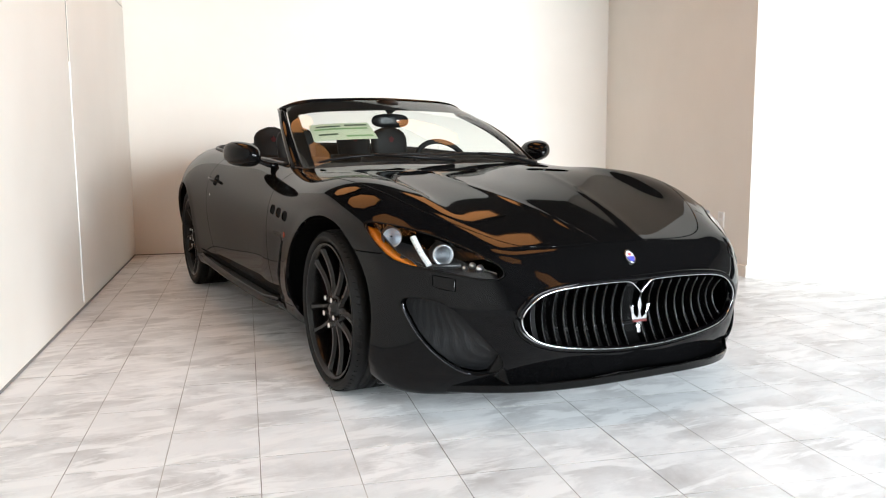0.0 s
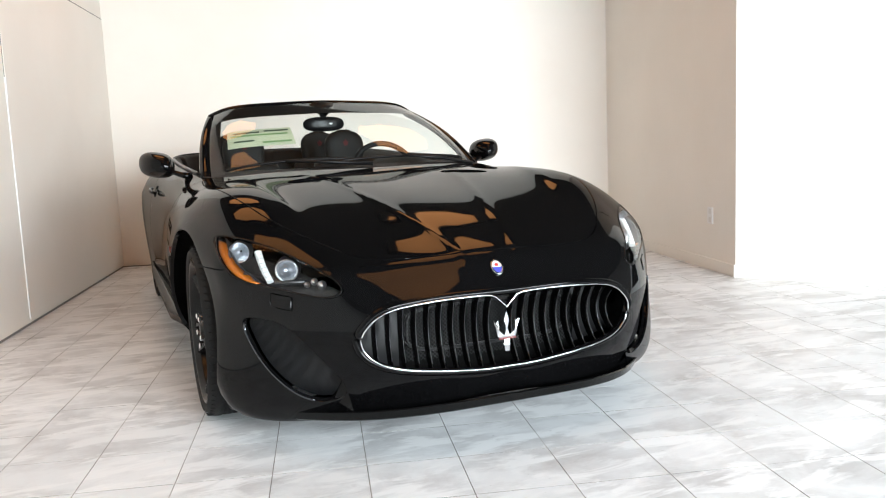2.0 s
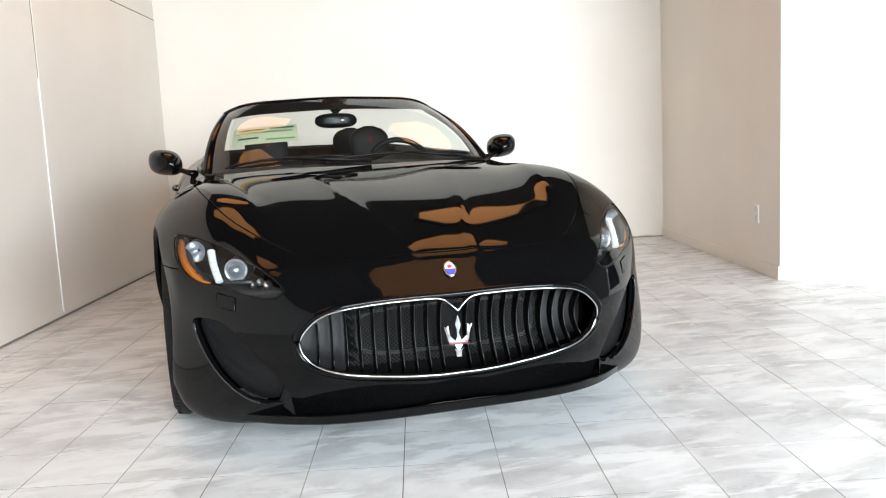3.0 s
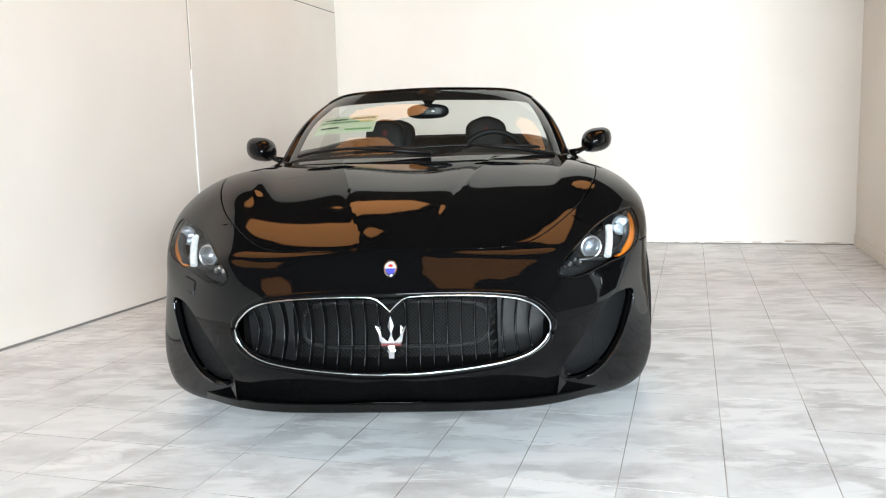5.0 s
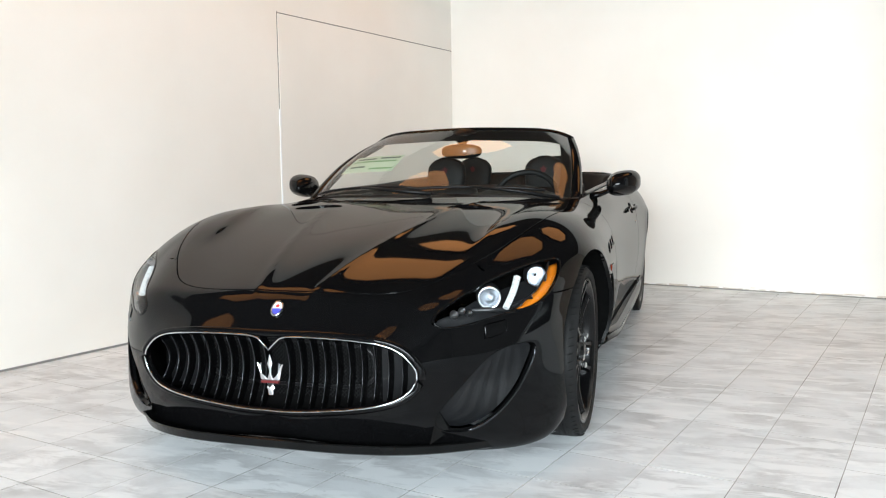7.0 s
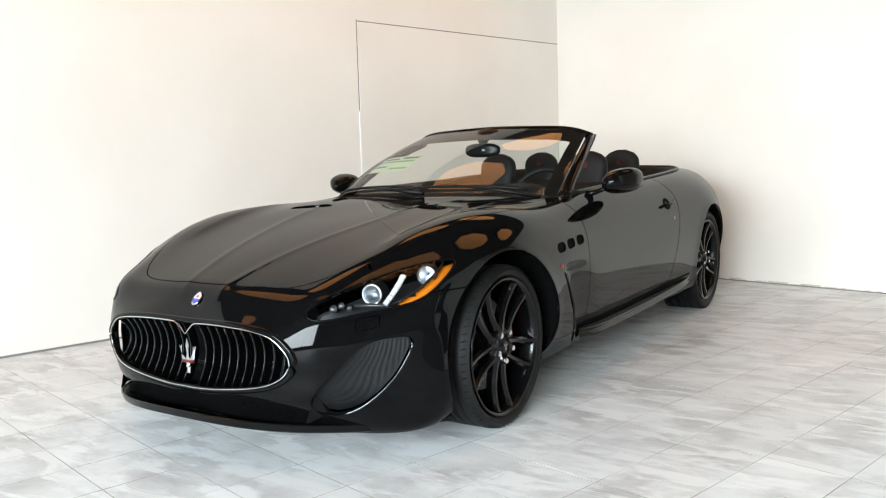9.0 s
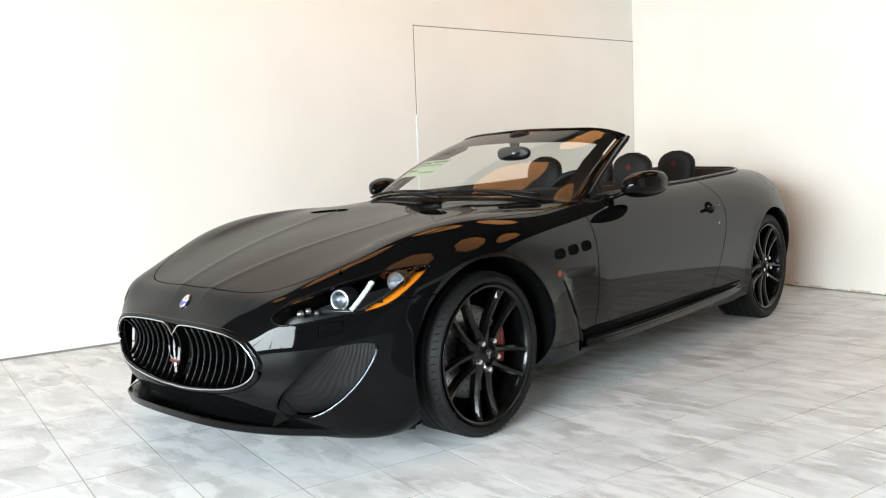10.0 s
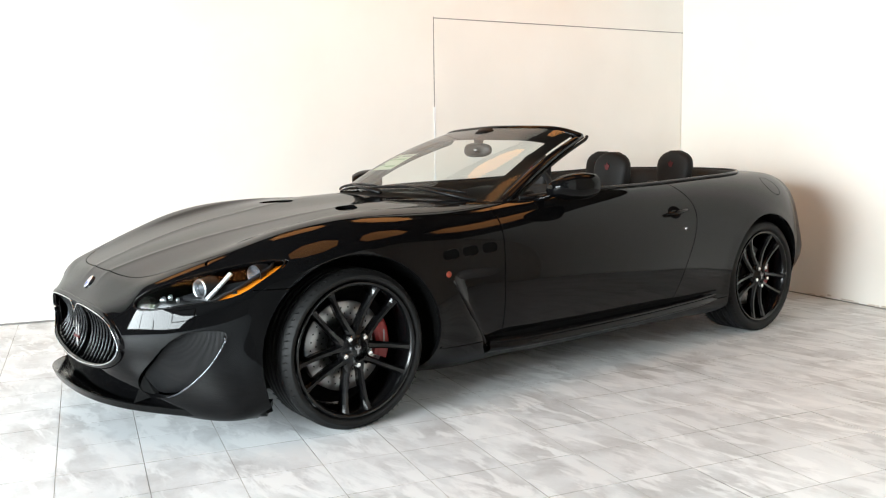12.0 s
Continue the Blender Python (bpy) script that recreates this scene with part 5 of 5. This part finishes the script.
# ---- fittings of the room ----
# flush panel in the side wall: a shallow groove on three sides with a pale strip on its free edge
panel_ob = room_box("wall_panel", 0.0, 0.006, 0.012, 2.448, 0.03, 2.165, PLASTER, None, "white flush panel let into the side wall", 0.001)
tagged(panel_ob, kind="structure", category="wall panel")
room_box("panel_joint", 0.0, 0.0025, 2.452, 2.458, 1.48, 2.180, JOINT, panel_ob, "dark joint at the panel's edge")
room_box("panel_joint", 0.0, 0.0025, 0.0, 2.458, 2.168, 2.175, JOINT, panel_ob, "dark joint over the panel")
room_box("edge_strip", 0.0, 0.007, 2.450, 2.460, 0.04, 1.36, WHITE, panel_ob, "white edge strip", 0.002)
room_box("edge_chip", 0.0, 0.010, 2.446, 2.462, 1.36, 1.48, WHITE, panel_ob, "white edge piece", 0.002)
tagged(room_box("skirting_gap", 0.0, 0.004, 0.0, DEPTH, 0.0, 0.012, JOINT, None, "dark joint between side wall and floor"), kind="structure", category="joint")
tagged(room_box("skirting_gap", 0.0, SIDE_U, 0.0, 0.004, 0.0, 0.008, JOINT, None, "dark joint between back wall and floor"), kind="structure", category="joint")
residue = bmesh.new()
patches = random.Random(11)
at = 1.5
while at < 4.4:
    long, tall = patches.uniform(.02, .16), patches.uniform(.004, .014)
    low = .008 + patches.uniform(0, .02) * (patches.random() < .3)
    box_bm(at, at + long, 0.0, patches.uniform(.0012, .0022), low, low + tall, 0, residue)
    at += long + patches.uniform(-.01, .09)
for v in residue.verts:
    v.co = room(v.co.x, v.co.y, v.co.z)
tagged(part("glue_residue", residue, RESIDUE, None, "brown traces of old skirting glue low on the back wall"), kind="stuff", category="glue traces")
tagged(room_box("baseboard", SIDE_U - 0.010, SIDE_U, 0.0, TURN_V, 0.0, 0.085, PLASTER, None, "low white skirting board", 0.003), kind="structure", category="skirting")
socket = tagged(room_box("power_socket", SIDE_U - 0.008, SIDE_U, 2.10, 2.18, 0.335, 0.455, WHITE, None, "white plastic power socket on the wall", 0.003), category="socket")
for z in (0.365, 0.425):
    room_box("socket_face", SIDE_U - 0.0095, SIDE_U - 0.008, 2.123, 2.157, z - 0.018, z + 0.018, SOCKET_GREY, socket)

# glass door
door_1 = new("door_1")
tagged(door_1, "white aluminium door with a tall dark glass pane, closed", "door", kind="structure")
slant_box("door_jamb", 0.865, 0.895, -0.10, 0.012, 0.0, 2.19, ALU_GREY, door_1, "grey door jamb", 0.002)
slant_box("door_jamb", 1.86, 1.89, -0.10, 0.012, 0.0, 2.19, ALU_GREY, door_1, "grey door jamb", 0.002)
slant_box("door_head", 0.895, 1.86, -0.10, 0.012, 2.15, 2.19, ALU_GREY, door_1, "grey door head", 0.002)
slant_box("stile", 0.900, 0.965, -0.055, -0.010, 0.012, 2.145, ALU, door_1, "white stile", 0.003)
slant_box("stile", 1.79, 1.855, -0.055, -0.010, 0.012, 2.145, ALU, door_1, "white stile", 0.003)
slant_box("bottom_rail", 0.965, 1.79, -0.055, -0.010, 0.012, 0.255, ALU, door_1, "white bottom rail", 0.003)
slant_box("top_rail", 0.965, 1.79, -0.055, -0.010, 2.06, 2.145, ALU, door_1, "white top rail", 0.003)
pane = slant_box("pane", 0.965, 1.79, -0.036, -0.030, 0.255, 2.06, DOOR_GLASS, door_1, "dark glass pane")
pane.visible_shadow = False
part("pull_handle", tube([slant(0.905, -0.01, 1.025), slant(0.915, 0.045, 1.025), slant(0.955, 0.060, 1.022), slant(0.985, 0.062, 0.995), slant(0.988, 0.062, 0.92), slant(0.985, 0.062, 0.845), slant(0.955, 0.060, 0.815), slant(0.915, 0.045, 0.810), slant(0.905, -0.01, 0.810)], 0.011, 10), STEEL, door_1, "brushed steel pull handle", True)
lock = lathe([(0, .014), (.010, .014), (.013, .010), (.013, .0005)], (0, 0, 0), "z", 20)
lock.transform(Matrix.Translation(slant(0.925, -0.010, 0.735)) @ (slant(0, 1, 0) - slant(0, 0, 0)).to_track_quat("Z", "Y").to_matrix().to_4x4())
part("door_lock", lock, STEEL, door_1, "round steel lock", True)
slant_box("lock_lever", 0.96, 1.02, -0.012, -0.004, 0.728, 0.738, STEEL, door_1, "thin steel lever", 0.002)
slant_box("push_bar", 0.965, 1.79, -0.075, -0.060, 1.005, 1.022, STEEL, door_1, "steel push bar behind the glass", 0.004)
slant_box("door_stop", 0.880, 0.898, -0.008, 0.004, 0.50, 0.70, VOID, door_1, "black rubber strip", 0.002)
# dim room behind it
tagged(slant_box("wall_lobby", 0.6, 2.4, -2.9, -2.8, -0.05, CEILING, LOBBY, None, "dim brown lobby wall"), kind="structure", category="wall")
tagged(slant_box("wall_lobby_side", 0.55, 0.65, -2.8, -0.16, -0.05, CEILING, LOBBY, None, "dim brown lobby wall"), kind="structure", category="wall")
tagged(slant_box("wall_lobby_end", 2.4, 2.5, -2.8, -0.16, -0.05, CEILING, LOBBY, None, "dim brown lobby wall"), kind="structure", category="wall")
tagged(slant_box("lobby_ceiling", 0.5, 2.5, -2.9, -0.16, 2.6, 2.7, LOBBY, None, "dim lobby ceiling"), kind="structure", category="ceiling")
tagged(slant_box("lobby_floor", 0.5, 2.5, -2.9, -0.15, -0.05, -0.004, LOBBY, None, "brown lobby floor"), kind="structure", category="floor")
picture = tagged(slant_box("framed_picture", 1.30, 1.75, -2.80, -2.77, 1.10, 1.75, VOID, None, "dark framed picture on the lobby wall", 0.004), category="picture")
slant_box("picture_sheet", 1.35, 1.70, -2.77, -2.765, 1.16, 1.69, LOBBY, picture)
stool = new("lobby_chair")
tagged(stool, "black chair with thin metal legs in the lobby", "chair")
slant_box("seat", 1.00, 1.40, -1.5, -1.1, 0.46, 0.52, BLACK, stool, "", 0.02)
slant_box("backrest", 1.02, 1.38, -1.53, -1.49, 0.52, 0.85, BLACK, stool, "", 0.02)
for s in (1.03, 1.37):
    for o in (-1.46, -1.14):
        part("leg", tube([slant(s, o, 0.46), slant(s + (0.03 if s > 1.2 else -0.03), o, 0.0)], 0.009, 6), STEEL, stool)


# windows of the shop front
def glazing(name, place, width, low, high, count):
    """Mullions and rails over a width, along place(a, z, depth)."""
    frame_ob = new(name)
    tagged(frame_ob, "wide white aluminium shop window", "window", kind="structure")

    def bar(nm, a0, a1, z0, z1, d=0.05):
        bm = box_bm(a0, a1, -d, d, z0, z1, 0.004)
        for v in bm.verts:
            v.co = place(v.co.x, v.co.z, v.co.y)
        part(nm, bm, ALU, frame_ob)

    for k in range(count + 1):
        a = width * k / count
        bar("mullion", a - 0.03, a + 0.03, low + 0.06, high - 0.06)
    bar("window_sill", 0, width, low, low + 0.06)
    bar("window_head", 0, width, high - 0.06, high)
    return frame_ob


glazing("window_1", lambda a, z, d: room(3.2 + a, DEPTH + 0.075 + d, z), 5.5, 0.85, 2.98, 4)


# octagonal amber ceiling lamps
def octagon(radius):
    return [(radius * math.cos(math.pi / 8 + k * math.pi / 4), radius * math.sin(math.pi / 8 + k * math.pi / 4)) for k in range(8)]


def ceiling_lamp():
    lamp = new("ceiling_lamp")
    tagged(lamp, "large octagonal amber ceiling lamp in a dark frame", "lamp", "amber ceiling lamps")
    part("diffuser", prism(octagon(LAMP_R), .012, "z", -.062), AMBER_GLOW, lamp, "glowing amber diffuser")
    bm = bmesh.new()
    o, i = octagon(LAMP_R + .05), octagon(LAMP_R - .005)
    for k in range(8):
        n = (k + 1) % 8
        lo = [bm.verts.new((*p, -.075)) for p in (o[k], o[n], i[n], i[k])]
        hi = [bm.verts.new((*p, 0.0)) for p in (o[k], o[n], i[n], i[k])]
        bm.faces.new(lo)
        for a, b in ((0, 1), (1, 2), (2, 3), (3, 0)):
            bm.faces.new((lo[a], lo[b], hi[b], hi[a]))
    part("lamp_frame", bm, LAMP_FRAME, lamp, "dark bronze frame")
    return lamp


first = ceiling_lamp()
spots = [(u, v) for u in LAMP_U for v in LAMP_V]
first.matrix_basis = Matrix.Translation(room(*spots[0], CEILING)) @ Matrix.Rotation(-ANGLE, 4, "Z")
for u, v in spots[1:]:
    copy_thing(first, Matrix.Translation(room(u, v, CEILING)) @ Matrix.Rotation(-ANGLE, 4, "Z"))


# floor tiles
STEP, GAP = 0.2925, 0.0027


def tile_mesh():
    bm = box_bm(GAP / 2, STEP - GAP / 2, GAP / 2, STEP - GAP / 2, -0.012, 0.0)
    me = bpy.data.meshes.new("tile")
    bmesh.ops.recalc_face_normals(bm, faces=bm.faces)
    bm.to_mesh(me)
    bm.free()
    me.materials.append(TILE)
    me.materials.append(GROUT)
    for p in me.polygons:
        p.material_index = 0 if p.normal.z > 0.5 else 1
    return me


TILE_MESH = tile_mesh()
U0, V0 = 0.717 - 3 * STEP, 3.163 - 11 * STEP
turn = Matrix(((AXIS_U.x, AXIS_V.x, 0, 0), (AXIS_U.y, AXIS_V.y, 0, 0), (0, 0, 1, 0), (0, 0, 0, 1)))
rest_v, rest_f = [], []
rng = random.Random(4)
base_v = [v.co.copy() for v in TILE_MESH.vertices]
base_f = [tuple(p.vertices) for p in TILE_MESH.polygons]
for iu in range(-1, 33):
    for iv in range(-1, 46):
        u, v = U0 + iu * STEP, V0 + iv * STEP
        near = 3 <= iu <= 17 and 8 <= iv <= 26
        sink = rng.uniform(-0.0006, 0.0)
        if u < -STEP or v > DEPTH or v < -STEP or (u > SIDE_U and v < TURN_V - .3):
            continue
        if near and (iu - 3) * 19 + (iv - 8) < 285:
            ob = new("tile", TILE_MESH)
            ob.parent = floor
            p = room(u, v, sink)
            ob.matrix_basis = Matrix.Translation(p) @ turn
        else:
            off = len(rest_v)
            rest_v += [room(u + c.x, v + c.y, c.z + sink) for c in base_v]
            rest_f += [tuple(off + i for i in f) for f in base_f]
rest = mesh_part("tile_field", rest_v, rest_f, TILE, floor, "pale grey tiles further off", False)
rest["kind"] = "stuff"
rest.data.materials.append(GROUT)
for p in rest.data.polygons:
    p.material_index = 0 if p.center.z > -0.003 else 1
